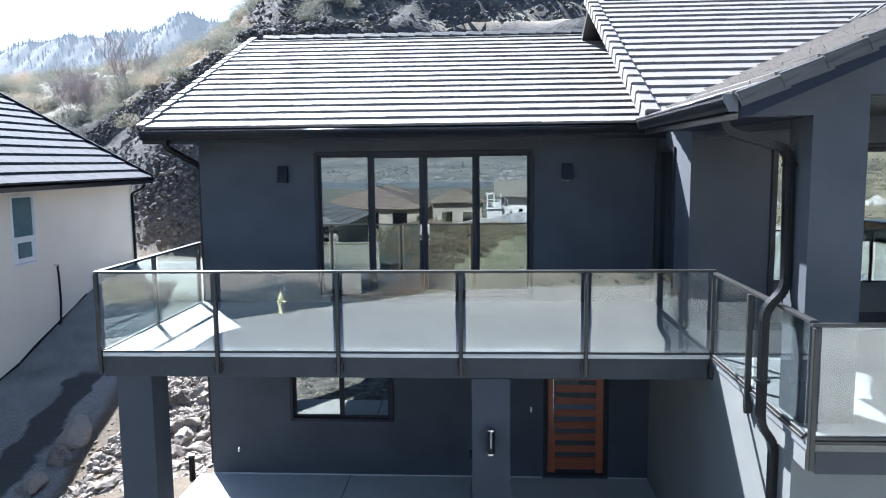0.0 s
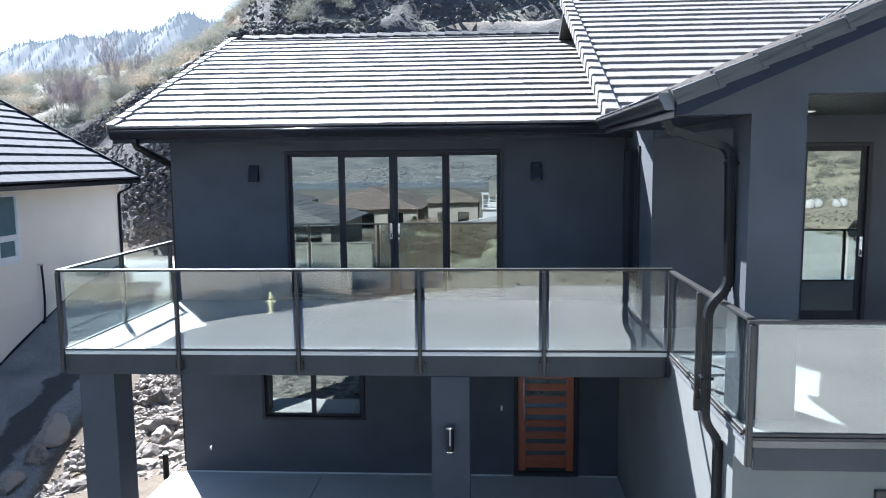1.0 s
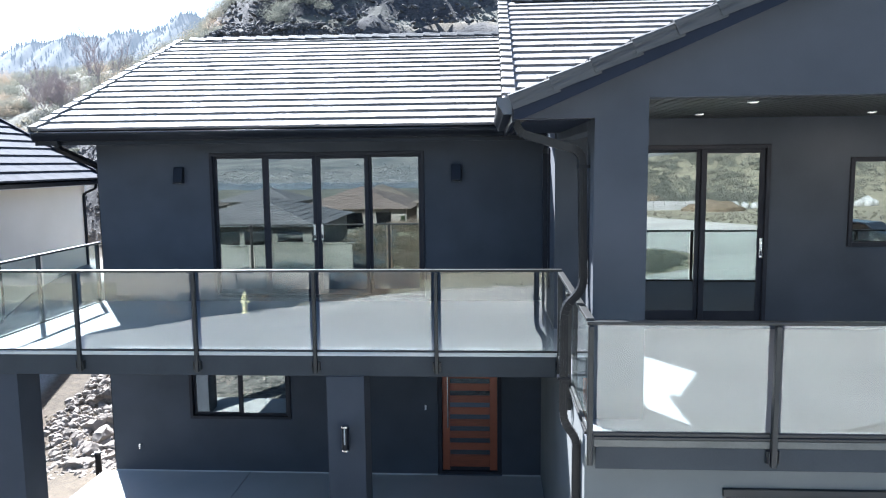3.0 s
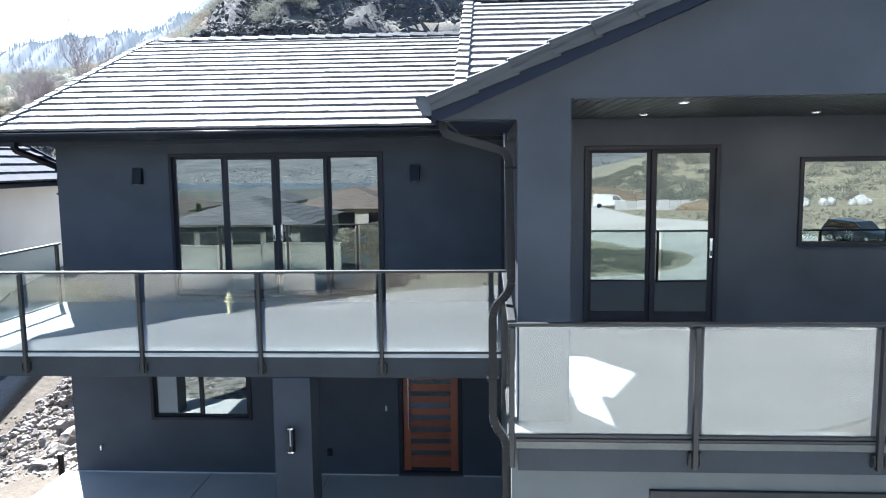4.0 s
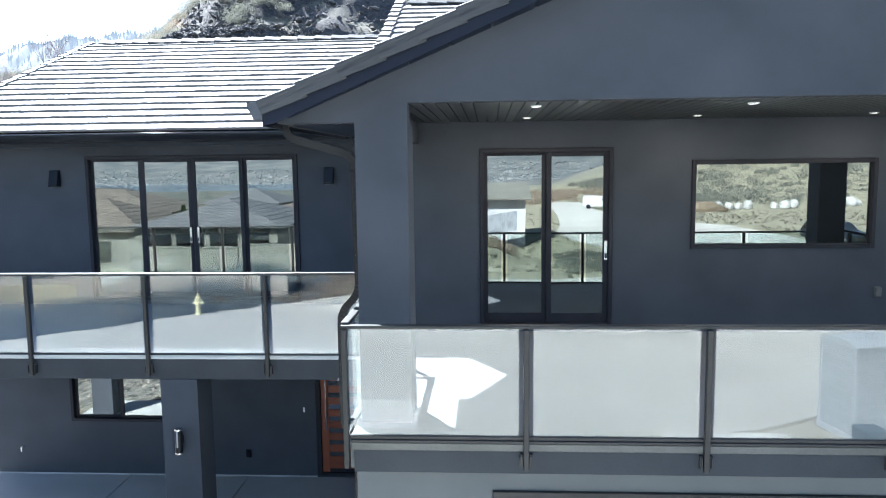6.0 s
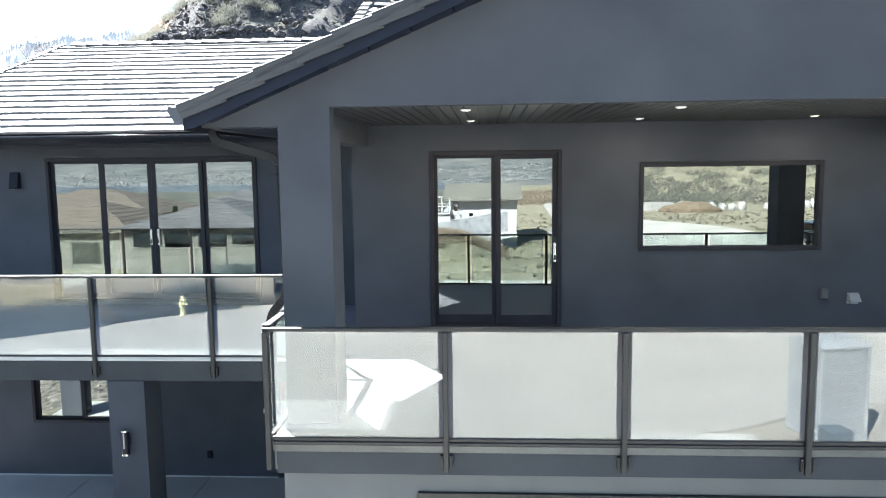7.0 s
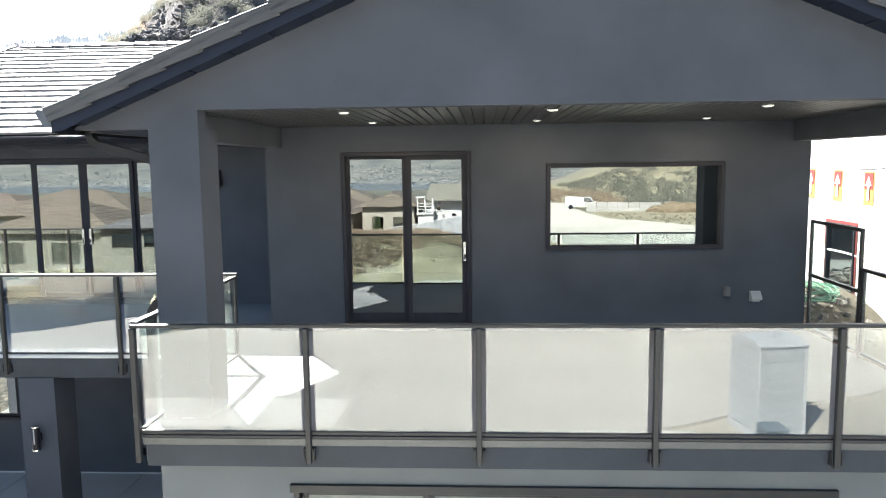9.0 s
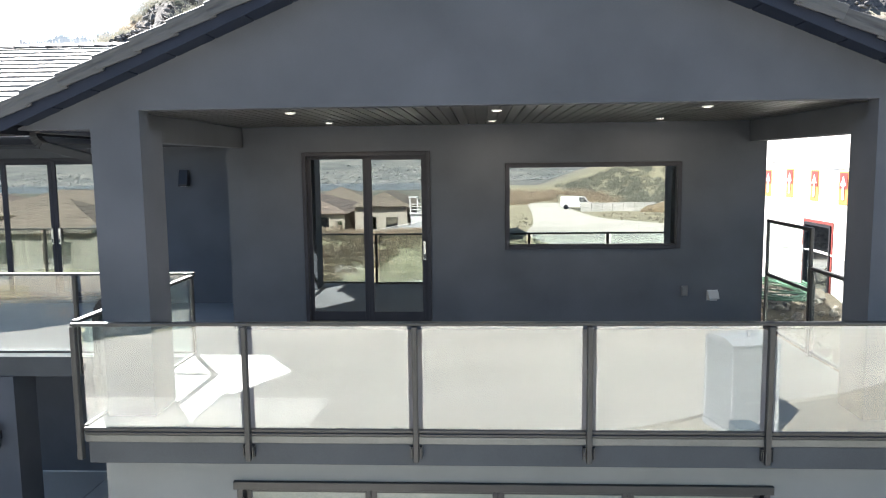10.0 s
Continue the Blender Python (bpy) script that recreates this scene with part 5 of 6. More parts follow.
# a rough wall of large broken boulders stacked across the bank
for row, (y, lift) in enumerate(((13.9, -0.05), (14.45, 0.0), (15.0, 0.08), (15.6, 0.12))):
    r = random.Random(1700 + row)
    x = -5.62 - 0.16 * row
    while x > -6.2 - 0.2 * row:
        s = r.uniform(0.2, 0.4) * (1.0, 1.0, 0.8, 0.6)[row]
        ob = boulder(x - s * 0.6, y + r.uniform(-0.15, 0.15), s, 1800 + row * 40 + int(-x * 10), "large broken boulder stacked in a rough retaining wall", 0.62)
        ob.location.z += lift
        x -= s * 1.5

# loose stones and broken rock on the cut slope
ico = bmesh.new()
bmesh.ops.create_icosphere(ico, subdivisions=1, radius=1.0)
ico_v = [v.co.copy() for v in ico.verts]
ico_f = [[v.index for v in f.verts] for f in ico.faces]
ico.free()


def scatter(name, count, area, size, material, label, category, seed, flat=0.6):
    r = random.Random(seed)
    vs, fs = [], []
    for _ in range(count):
        x, y = area(r)
        s = size(r)
        z = gz(x, y) + s * 0.1
        turn = Euler((r.uniform(-0.7, 0.7), r.uniform(-0.7, 0.7), r.uniform(0, 6.28))).to_matrix()
        sc = (r.uniform(0.7, 1.4), r.uniform(0.6, 1.1), flat * r.uniform(0.6, 1.3))
        base = len(vs)
        for p in ico_v:
            k = r.uniform(0.72, 1.2)
            q = turn @ Vector((p.x * sc[0] * k, p.y * sc[1] * k, p.z * sc[2] * k))
            vs.append((x + q.x * s, y + q.y * s, z + q.z * s))
        fs += [tuple(base + i for i in f) for f in ico_f]
    ob = sheet(name, vs, fs, material)
    return tagged(ob, label, category, kind="stuff")


scatter("cut_slope_rock", 24000, lambda r: (r.uniform(-30, -5), 29.5 + 11.0 * r.random() ** 0.8), lambda r: 0.035 + 0.15 * r.random() ** 3, ROCK, "dark broken rock on the cut slope behind the house", "rock", 11)
scatter("cliff_rock", 6000, lambda r: (r.uniform(-20, 45), r.uniform(40, 56)), lambda r: 0.05 + 0.22 * r.random() ** 4, ROCK, "dark fractured rock of the hill face", "rock", 12)
scatter("bank_stone", 9000, lambda r: (-5.3 - 2.9 * r.random() ** 1.3, r.uniform(13.0, 23)), lambda r: 0.015 + 0.14 * r.random() ** 3.5, BOULDER, "small loose stones beside the house", "stones", 13)
scatter("sand_clod", 2200, lambda r: (r.uniform(-8.5, -5.5), r.uniform(9.5, 16.0)), lambda r: 0.012 + 0.07 * r.random() ** 4, EARTH_HEAP, "lumps of sandy soil beside the paving", "soil", 16)
scatter("yard_rubble", 5500, lambda r: (r.uniform(-8, 2.2), r.uniform(-5, 8.2)), lambda r: 0.012 + 0.06 * r.random() ** 3, BOULDER, "loose stones on the unpaved yard", "stones", 15)
scatter("site_rubble", 3500, lambda r: (r.uniform(10.8, 15.2), r.uniform(9, 26)), lambda r: 0.02 + 0.16 * r.random() ** 4, BOULDER, "loose stones beside the unfinished house", "stones", 14)

pipe = thing("marker_post", "short dark pipe standing among the rocks", "post", at=(-5.48, 12.85, gz(-5.48, 12.85)))
bm = bmesh.new()
cylinder(bm, 0, 0, -0.1, 0.55, 0.055, 14)
part("tube", bm, BLACK_METAL, pipe)
bm = bmesh.new()
cylinder(bm, 0, 0, 0.55, 0.575, 0.062, 14)
part("cap", bm, BAND, pipe)
part("bracket", soft(boxes((-0.12, -0.03, 0.47, -0.05, 0.03, 0.53)), 0.006), BAND, pipe)


# ---- shrubs and grass ----
def tuft(vs, fs, r, at, height, spread, blades, width, droop=0.25):
    """One clump: thin bent blades from a common foot."""
    for _ in range(blades):
        a = r.uniform(0, 6.283)
        lean = r.random() ** 0.7 * spread
        h = height * r.uniform(0.55, 1.0)
        d = Vector((math.cos(a), math.sin(a), 0))
        foot = Vector(at) + d * r.random() * spread * height * 0.35
        mid = foot + d * lean * h * 0.5 + Vector((0, 0, h * 0.62))
        tip = foot + d * lean * h * 1.1 + Vector((0, 0, h * (1 - droop * lean)))
        s = Vector((-math.sin(a + r.uniform(-1, 1)), math.cos(a + r.uniform(-1, 1)), r.uniform(-0.3, 0.3))) * width * r.uniform(0.6, 1.4)
        b = len(vs)
        vs += [tuple(foot - s * 0.4), tuple(foot + s * 0.4), tuple(mid + s), tuple(mid - s), tuple(tip)]
        fs += [(b, b + 1, b + 2, b + 3), (b + 3, b + 2, b + 4)]


def mound(vs, fs, r, at, height, leaves, size):
    """One rounded bush: short leafy sprigs through an uneven dome."""
    lobes = [(r.uniform(-0.5, 0.5), r.uniform(-0.5, 0.5), r.uniform(0.45, 0.85)) for _ in range(4)]
    for _ in range(leaves):
        lx, ly, lr = r.choice(lobes)
        a, e = r.uniform(0, 6.283), math.asin(r.uniform(-0.1, 1))
        k = r.random() ** 0.35 * lr
        p = Vector(at) + Vector(((lx + k * math.cos(a) * math.cos(e)) * height, (ly + k * math.sin(a) * math.cos(e)) * height, max(0.03, k * math.sin(e) + 0.12) * height))
        up = Vector((math.cos(a) * 0.6 + r.uniform(-0.5, 0.5), math.sin(a) * 0.6 + r.uniform(-0.5, 0.5), r.uniform(0.3, 1.2))).normalized() * size * r.uniform(0.7, 1.8)
        side = up.cross(Vector((r.uniform(-1, 1), r.uniform(-1, 1), r.uniform(-1, 1)))).normalized() * size * 0.32
        b = len(vs)
        vs += [tuple(p - side), tuple(p + side), tuple(p + up)]
        fs.append((b, b + 1, b + 2))


def scrub(name, spots, height, spread, blades, width, material, label, category, seed, dome=False):
    r = random.Random(seed)
    vs, fs = [], []
    for x, y in spots(r):
        h = height * r.uniform(0.55, 1.35)
        if dome:
            mound(vs, fs, r, (x, y, gz(x, y) - 0.05), h, blades, width)
        else:
            tuft(vs, fs, r, (x, y, gz(x, y) - 0.05), h, spread, blades, width)
    return tagged(sheet(name, vs, fs, material), label, category, kind="stuff")


def spread_over(count, x0, x1, y0, y1, keep=None):
    def spots(r):
        n = 0
        while n < count:
            x, y = r.uniform(x0, x1), r.uniform(y0, y1)
            if keep is None or keep(x, y):
                n += 1
                yield x, y
    return spots


scrub("sagebrush", spread_over(430, -58, -14, 39.2, 66), 1.05, 0, 1500, 0.045, SAGE, "grey-green sagebrush on the slope behind the house", "shrubs", 21, dome=True)
scrub("hill_brush", spread_over(120, -50, -13, 38.5, 62), 1.0, 0, 900, 0.05, BRUSH, "brown dry bushes among the sagebrush", "shrubs", 26, dome=True)
scrub("hill_grass", spread_over(1100, -55, -15, 39, 64), 0.36, 0.8, 30, 0.013, STRAW, "dry grass between the sagebrush", "grass", 22)
scrub("cliff_sagebrush", spread_over(320, -22, 40, 52, 68), 0.8, 0, 600, 0.06, SAGE, "sagebrush along the top of the rock face", "shrubs", 23, dome=True)
scrub("edge_sagebrush", spread_over(230, -25, -7, 41, 60), 0.75, 0, 800, 0.05, SAGE, "sagebrush on the shoulder of the rocky hill", "shrubs", 25, dome=True)
scrub("slope_bush", spread_over(8, -24, -12, 34, 39), 0.8, 0, 700, 0.09, SAGE, "grey bushes on the cut slope", "shrubs", 24, dome=True)


def bare_tree(x, y, height, seed, label, stems=9):
    """Stems and forking limbs without leaves."""
    r = random.Random(seed)
    t = thing("bare_tree", label, "tree", "bare trees on the slope", at=(x, y, gz(x, y)))
    bm = bmesh.new()

    def limb(a, d, length, rad, level):
        p = a
        for k in range(3):
            d = (d + Vector((r.uniform(-0.2, 0.2), r.uniform(-0.2, 0.2), 0.08))).normalized()
            q = p + d * length / 3
            s = d.cross(Vector((r.uniform(-1, 1), r.uniform(-1, 1), 0.2))).normalized()
            u = d.cross(s)
            lo = [bm.verts.new(p + w * rad * (1 - 0.18 * k)) for w in (s, u * 0.87 - s * 0.5, -u * 0.87 - s * 0.5)]
            hi = [bm.verts.new(q + w * rad * (1 - 0.18 * (k + 1))) for w in (s, u * 0.87 - s * 0.5, -u * 0.87 - s * 0.5)]
            for i in range(3):
                bm.faces.new((lo[i], lo[(i + 1) % 3], hi[(i + 1) % 3], hi[i]))
            p = q
            if level < 4:
                for _ in range(2):
                    side = Vector((r.uniform(-1, 1), r.uniform(-1, 1), r.uniform(0.1, 0.9))).normalized()
                    limb(p, (d * 0.7 + side * 0.7).normalized(), length * r.uniform(0.42, 0.62), rad * 0.55, level + 1)
    for _ in range(stems):
        lean = Vector((r.uniform(-0.9, 0.9), r.uniform(-0.9, 0.9), 1)).normalized()
        limb(Vector((r.uniform(-0.3, 0.3), r.uniform(-0.3, 0.3), -0.1)), lean, height * r.uniform(0.5, 0.7), height * 0.0065, 1)
    part("crown", bm, TWIG, t)
    return t


for i, (x, y, h) in enumerate(((-25.4, 44.5, 2.6), (-22.3, 46.0, 4.6), (-24.4, 44.8, 2.8), (-23.6, 44.2, 2.2))):
    bare_tree(x, y, h, 70 + i, "bare purple-brown shrubby tree on the slope", 6 if h > 4 else 10)

# ---- the far side of the road ----
def on_bank(x, y, near, deep):
    """True on the overgrown bank, which keeps back from the road where a sandy lot opens."""
    gap = y - far_edge_y(x) + float(np.interp(x, [-3.5, -1, 3, 6], [0, 2.5, 7.5, 10]))
    return -deep < gap < -near


scrub("bank_brush", spread_over(150, -24, -4, -52, -8, lambda x, y: on_bank(x, y, 2.2, 11)), 0.8, 0, 320, 0.11, BRUSH, "brown dry brush on the road bank", "shrubs", 31, dome=True)
scrub("bank_tall_brush", spread_over(240, -27, -8.5, -30, -6, lambda x, y: on_bank(x, y, 1.2, 7)), 1.15, 0, 420, 0.1, BLUE_SAGE, "tall grey brush on the road bank", "shrubs", 38, dome=True)
scrub("bank_dry_brush", spread_over(620, -7, 6, -50, -7, lambda x, y: on_bank(x, y, 0.4, 10)), 0.55, 0, 220, 0.08, BRUSH, "low brown brush on the road bank", "shrubs", 37, dome=True)
scrub("bank_sage", spread_over(850, -27, -5, -38, -7, lambda x, y: on_bank(x, y, 0.4, 9)), 0.55, 0, 220, 0.08, BLUE_SAGE, "grey sagebrush on the road bank", "shrubs", 32, dome=True)
road_ring = [(x, y) for x, y in along(ROAD_FAR, 40)] + [(x, y) for x, y in along(ROAD_NEAR, 40)][::-1]


def off_road(x, y):
    """True where a place lies outside the road."""
    inside = False
    for (ax, ay), (bx, by) in zip(road_ring, road_ring[1:] + road_ring[:1]):
        if (ay > y) != (by > y) and x < ax + (y - ay) / (by - ay) * (bx - ax):
            inside = not inside
    return not inside


scrub("field_grass", spread_over(1500, 2, 75, -84, -22, off_road), 0.3, 0.9, 26, 0.02, STRAW, "dry grass on the field above the road", "grass", 33)
scrub("verge_brush", spread_over(200, 9, 21, -38, -27, off_road), 0.4, 0, 160, 0.07, SAGE, "brown dry brush at the bend of the road", "shrubs", 35, dome=True)
scrub("field_brush", spread_over(1300, 30, 150, -230, -97), 1.9, 0, 130, 0.25, SAGE, "tall grey brush on the hillside beyond the field", "shrubs", 34, dome=True)
scrub("lake_brush", spread_over(170, 6, 30, -150, -104, off_road), 1.7, 0, 170, 0.2, BRUSH, "grey brush beyond the end of the road", "shrubs", 36, dome=True)


def house(name, label, x0, x1, y0, y1, base, eave, ridge, wall_mat, roof_mat, windows=()):
    """A house across the road: walls, hipped roof with courses, windows facing the road."""
    h = thing(name, label, "house", "houses across the road")
    part("wall", boxes((x0, y0, base, x1, y1, eave)), wall_mat, h)
    o = 0.5
    d = min(x1 - x0, y1 - y0) / 2 + o
    bm = bmesh.new()
    cx0, cx1, cy = x0 - o + d, x1 + o - d, (y0 + y1) / 2
    steps = 9
    rings = []
    for k in range(steps + 1):
        f = k / steps
        g = d * f
        z = eave + (ridge - eave) * f
        for lift in (0.0, 0.025):
            rings.append([bm.verts.new((px, py, z + lift)) for px, py in ((x0 - o + g, y0 - o + g), (x1 + o - g, y0 - o + g), (x1 + o - g, y1 + o - g), (x0 - o + g, y1 + o - g))])
    for r0, r1 in zip(rings, rings[1:]):
        for k in range(4):
            bm.faces.new((r0[k], r0[(k + 1) % 4], r1[(k + 1) % 4], r1[k]))
    bm.faces.new(rings[0][::-1])
    part("roof", bm, roof_mat, h)
    for wx0, wx1, wz0, wz1 in windows:
        w = part("window", frame_bars(bmesh.new(), wx0, wx1, wz0, wz1, 0.07, y1 - 0.02, y1 + 0.05), wall_mat, h)
        part("pane", boxes((wx0 + 0.07, y1 + 0.005, wz0 + 0.07, wx1 - 0.07, y1 + 0.012, wz1 - 0.07)), PLAIN_PANE, w)
    return h


house("house", "pale house with a wide grey hipped roof", -19, -9.5, -34, -22, -4, 1.5, 3.1, FAR_WALL, GREY_ROOF, [(-18.3, -16.4, -0.6, 1.2), (-16.2, -14.2, -0.6, 1.2), (-14.0, -12.0, -0.6, 1.2), (-11.8, -10.0, -0.6, 1.2)])
yard_wall = thing("courtyard_wall", "pale rendered courtyard wall before the grey-roofed house", "wall")
part("panel", soft(boxes((-17.5, -20.7, -3.5, -11.6, -20.45, 0.35)), 0.02), FAR_WALL, yard_wall)
part("panel", soft(boxes((-11.55, -20.7, -3.5, -6.6, -20.45, 0.5)), 0.02), FAR_WALL, yard_wall)
part("coping", soft(boxes((-17.6, -20.76, 0.354, -11.58, -20.39, 0.42)), 0.01), FAR_WALL, yard_wall)
part("coping", soft(boxes((-11.57, -20.76, 0.504, -6.5, -20.39, 0.57)), 0.01), FAR_WALL, yard_wall)
house("house", "low house with a weathered tan hipped roof", -30, -20.4, -36, -26, -4.5, 0.9, 3.0, FAR_WALL, TAN_ROOF, [(-28.6, -26.8, -1.4, 0.3), (-24.8, -22.6, -1.4, 0.3)])
house("house", "cream house with a brown tiled hipped roof", -17, -6.2, -60, -47, -5, 1.0, 3.0, FAR_WALL, BROWN_ROOF, [(-15.5, -13.8, -1.0, 0.7), (-12.2, -10.4, -1.0, 0.7), (-9.2, -7.6, -1.0, 0.7)])
house("house", "tan house with a brown roof and white pillars", -5.2, -0.4, -58, -47, -5, 1.6, 2.8, FAR_WALL, TAN_ROOF, [(-4.4, -3.2, -0.8, 0.7), (-2.4, -1.2, -0.8, 0.7)])
house("house", "cream house with a tan tiled roof", -48, -30, -64, -50, -6, 0.6, 3.0, FAR_WALL, TAN_ROOF, [(-45, -42, -1.2, 0.2), (-40, -37, -1.2, 0.2), (-35, -32, -1.2, 0.2)])
house("house", "grey house with a low brown roof", -72, -54, -84, -70, -8, -0.5, 2.0, FAR_WALL, BROWN_ROOF, [(-70, -67, -2.4, -0.9), (-62, -58, -2.4, -0.9)])
house("house", "small house with a grey roof among others", -40, -28, -100, -88, -9, -0.4, 1.8, FAR_WALL, GREY_ROOF, [(-38, -35, -2.2, -0.8), (-33, -30, -2.2, -0.8)])
house("house", "small house with a tan roof among others", -22, -10, -104, -92, -9, -0.4, 1.9, FAR_WALL, TAN_ROOF, [(-20, -17, -2.2, -0.8), (-15, -12, -2.2, -0.8)])

# a white house with a khaki gabled roof and a corner balcony, and the sloping fence below it
villa = thing("house", "white house with a khaki gabled roof and a corner balcony", "house", "houses across the road")
part("wall", boxes((1.4, -58, -4, 7.4, -47, 2.2), (0.05, -58, -4, 1.4, -45.6, 0.95)), FAR_WHITE, villa)
bm = bmesh.new()
prism(bm, [(-58.7, 2.1), (-46.2, 2.1), (-46.2, 2.24), (-52.4, 3.5), (-58.7, 2.24)], "x", 0.7, 7.9)
part("roof", bm, KHAKI_ROOF, villa)
balcony = part("balcony_floor", soft(boxes((-0.05, -47, 0.95, 1.4, -45.4, 1.07)), 0.02), FAR_WHITE, villa)
for px in (0.0, 0.66, 1.3):
    part("post", boxes((px, -45.55, 1.07, px + 0.1, -45.45, 2.4)), FAR_WHITE, balcony)
part("beam", boxes((-0.1, -47, 2.404, 0.69, -45.4, 2.5)), FAR_WHITE, balcony)
for pz in (1.35, 1.62, 1.85):
    part("rail", boxes((0.1, -45.53, pz, 1.3, -45.47, pz + 0.06)), FAR_WHITE, balcony)
for wx0, wx1, wz0, wz1 in ((1.6, 2.1, 1.1, 2.0), (3.0, 3.5, 0.5, 1.0)):
    w = part("window", frame_bars(bmesh.new(), wx0, wx1, wz0, wz1, 0.07, -47.02, -46.95), FAR_WHITE, villa)
    part("pane", boxes((wx0 + 0.07, -46.995, wz0 + 0.07, wx1 - 0.07, -46.988, wz1 - 0.07)), PLAIN_PANE, w)
garden_fence = thing("garden_fence", "weathered grey board fence stepping up a bank", "fence")
for i in range(7):
    x = -3.4 + i * 1.42
    top = -0.42 + 0.172 * (x + 3.4)
    rise = 0.172 * 1.36
    panel = bmesh.new()
    r = random.Random(760 + i)
    for k in range(9):
        bx, bt = x + 0.06 + k * 0.146, top + rise * k / 9 + r.uniform(-0.02, 0.02)
        box(panel, bx, -44.53, bt - 1.7, bx + 0.138, -44.5, bt)
    part("boards", panel, FENCE_BOARD, garden_fence)
    part("post", soft(boxes((x - 0.06, -44.58, top - 1.8, x + 0.05, -44.46, top + 0.08)), 0.01), FENCE_BOARD, garden_fence)
    cap = bmesh.new()
    prism(cap, [(x + 0.052, top + 0.03), (x + 1.358, top + 0.03 + rise), (x + 1.358, top + 0.09 + rise), (x + 0.052, top + 0.09)], "y", -44.6, -44.44)
    part("top_rail", cap, FAR_WHITE, garden_fence)


def cypress(x, y, height, seed):
    """A slim conifer: a trunk and a tapering crown of short sprays."""
    r = random.Random(seed)
    z = gz(x, y)
    t = thing("garden_conifer", "slim dark green conifer in a garden across the road", "tree", "garden conifers", at=(x, y, z))
    bm = bmesh.new()
    cylinder(bm, 0, 0, -0.1, height * 0.5, 0.09, 8, 0.04)
    part("trunk", bm, TWIG, t)
    vs, fs = [], []
    for _ in range(1400):
        f = r.random() ** 0.8
        a, rad = r.uniform(0, 6.283), height * 0.14 * (1.05 - f) ** 0.7 * r.random() ** 0.4
        p = Vector((rad * math.cos(a), rad * math.sin(a), height * (0.06 + 0.9 * f)))
        up = Vector((math.cos(a) * 0.5, math.sin(a) * 0.5, r.uniform(0.5, 1.2))).normalized() * r.uniform(0.15, 0.34)
        side = up.cross(Vector((r.uniform(-1, 1), r.uniform(-1, 1), r.uniform(-1, 1)))).normalized() * 0.07
        b = len(vs)
        vs += [tuple(p - side), tuple(p + side), tuple(p + up)]
        fs.append((b, b + 1, b + 2))
    sheet("crown", vs, fs, CONIFER_GREEN).parent = t


for i, (x, y, h) in enumerate(((-6.4, -45.6, 3.6), (-3.6, -45.2, 3.4), (-18.5, -44.0, 4.2), (-26, -47, 5.0), (-33, -48, 5.2))):
    cypress(x, y, h, 640 + i)

# fire hydrant
hy = thing("fire_hydrant", "pale yellow fire hydrant on the road verge", "hydrant", at=(-9.6, -15.8, gz(-9.6, -15.8) + 0.08))
bm = bmesh.new()
cylinder(bm, 0, 0, 0, 0.06, 0.16, 16)
cylinder(bm, 0, 0, 0.06, 0.62, 0.1, 16)
cylinder(bm, 0, 0, 0.62, 0.68, 0.135, 16)
part("barrel", bm, YELLOW, hy)
bm = bmesh.new()
cylinder(bm, 0, 0, 0.68, 0.84, 0.12, 16, 0.05)
cylinder(bm, 0, 0, 0.84, 0.9, 0.03, 8)
part("bonnet", bm, YELLOW, hy)
for sx in (-1, 1):
    bm = bmesh.new()
    bmesh.ops.create_cone(bm, cap_ends=True, segments=12, radius1=0.06, radius2=0.06, depth=0.12, matrix=Matrix.Translation((sx * 0.14, 0, 0.5)) @ Matrix.Rotation(radians(90), 4, "Y"))
    part("outlet", bm, YELLOW, hy)
bm = bmesh.new()
bmesh.ops.create_cone(bm, cap_ends=True, segments=12, radius1=0.075, radius2=0.075, depth=0.12, matrix=Matrix.Translation((0, 0.13, 0.45)) @ Matrix.Rotation(radians(90), 4, "X"))
part("pumper_outlet", bm, YELLOW, hy)

for piece in hy.children:
    piece.data.transform(Matrix.Scale(1.15, 4))

# portable toilet on the drive
pt = thing("portable_toilet", "grey plastic portable toilet with a white roof", "portable toilet", at=(12.5, -4.8, gz(12.5, -4.8)), turn=-13)
part("base", soft(boxes((-0.62, -0.62, 0, 0.62, 0.62, 0.14)), 0.02), GREY_PLASTIC, pt)
part("cabin", soft(boxes((-0.58, -0.58, 0.14, 0.58, 0.58, 1.92)), 0.03, 2), PALE_PLASTIC, pt)
bm = bmesh.new()
prism(bm, [(-0.61, 1.921), (0.61, 1.921), (0.61, 1.965), (0.3, 2.06), (-0.3, 2.06), (-0.61, 1.965)], "x", -0.61, 0.61)
part("roof", bm, PALE_RIB, pt, "pale translucent roof")
bm = bmesh.new()
cylinder(bm, 0.0, 0.25, 2.05, 2.2, 0.055, 12)
part("vent_pipe", bm, GREY_PLASTIC, pt)
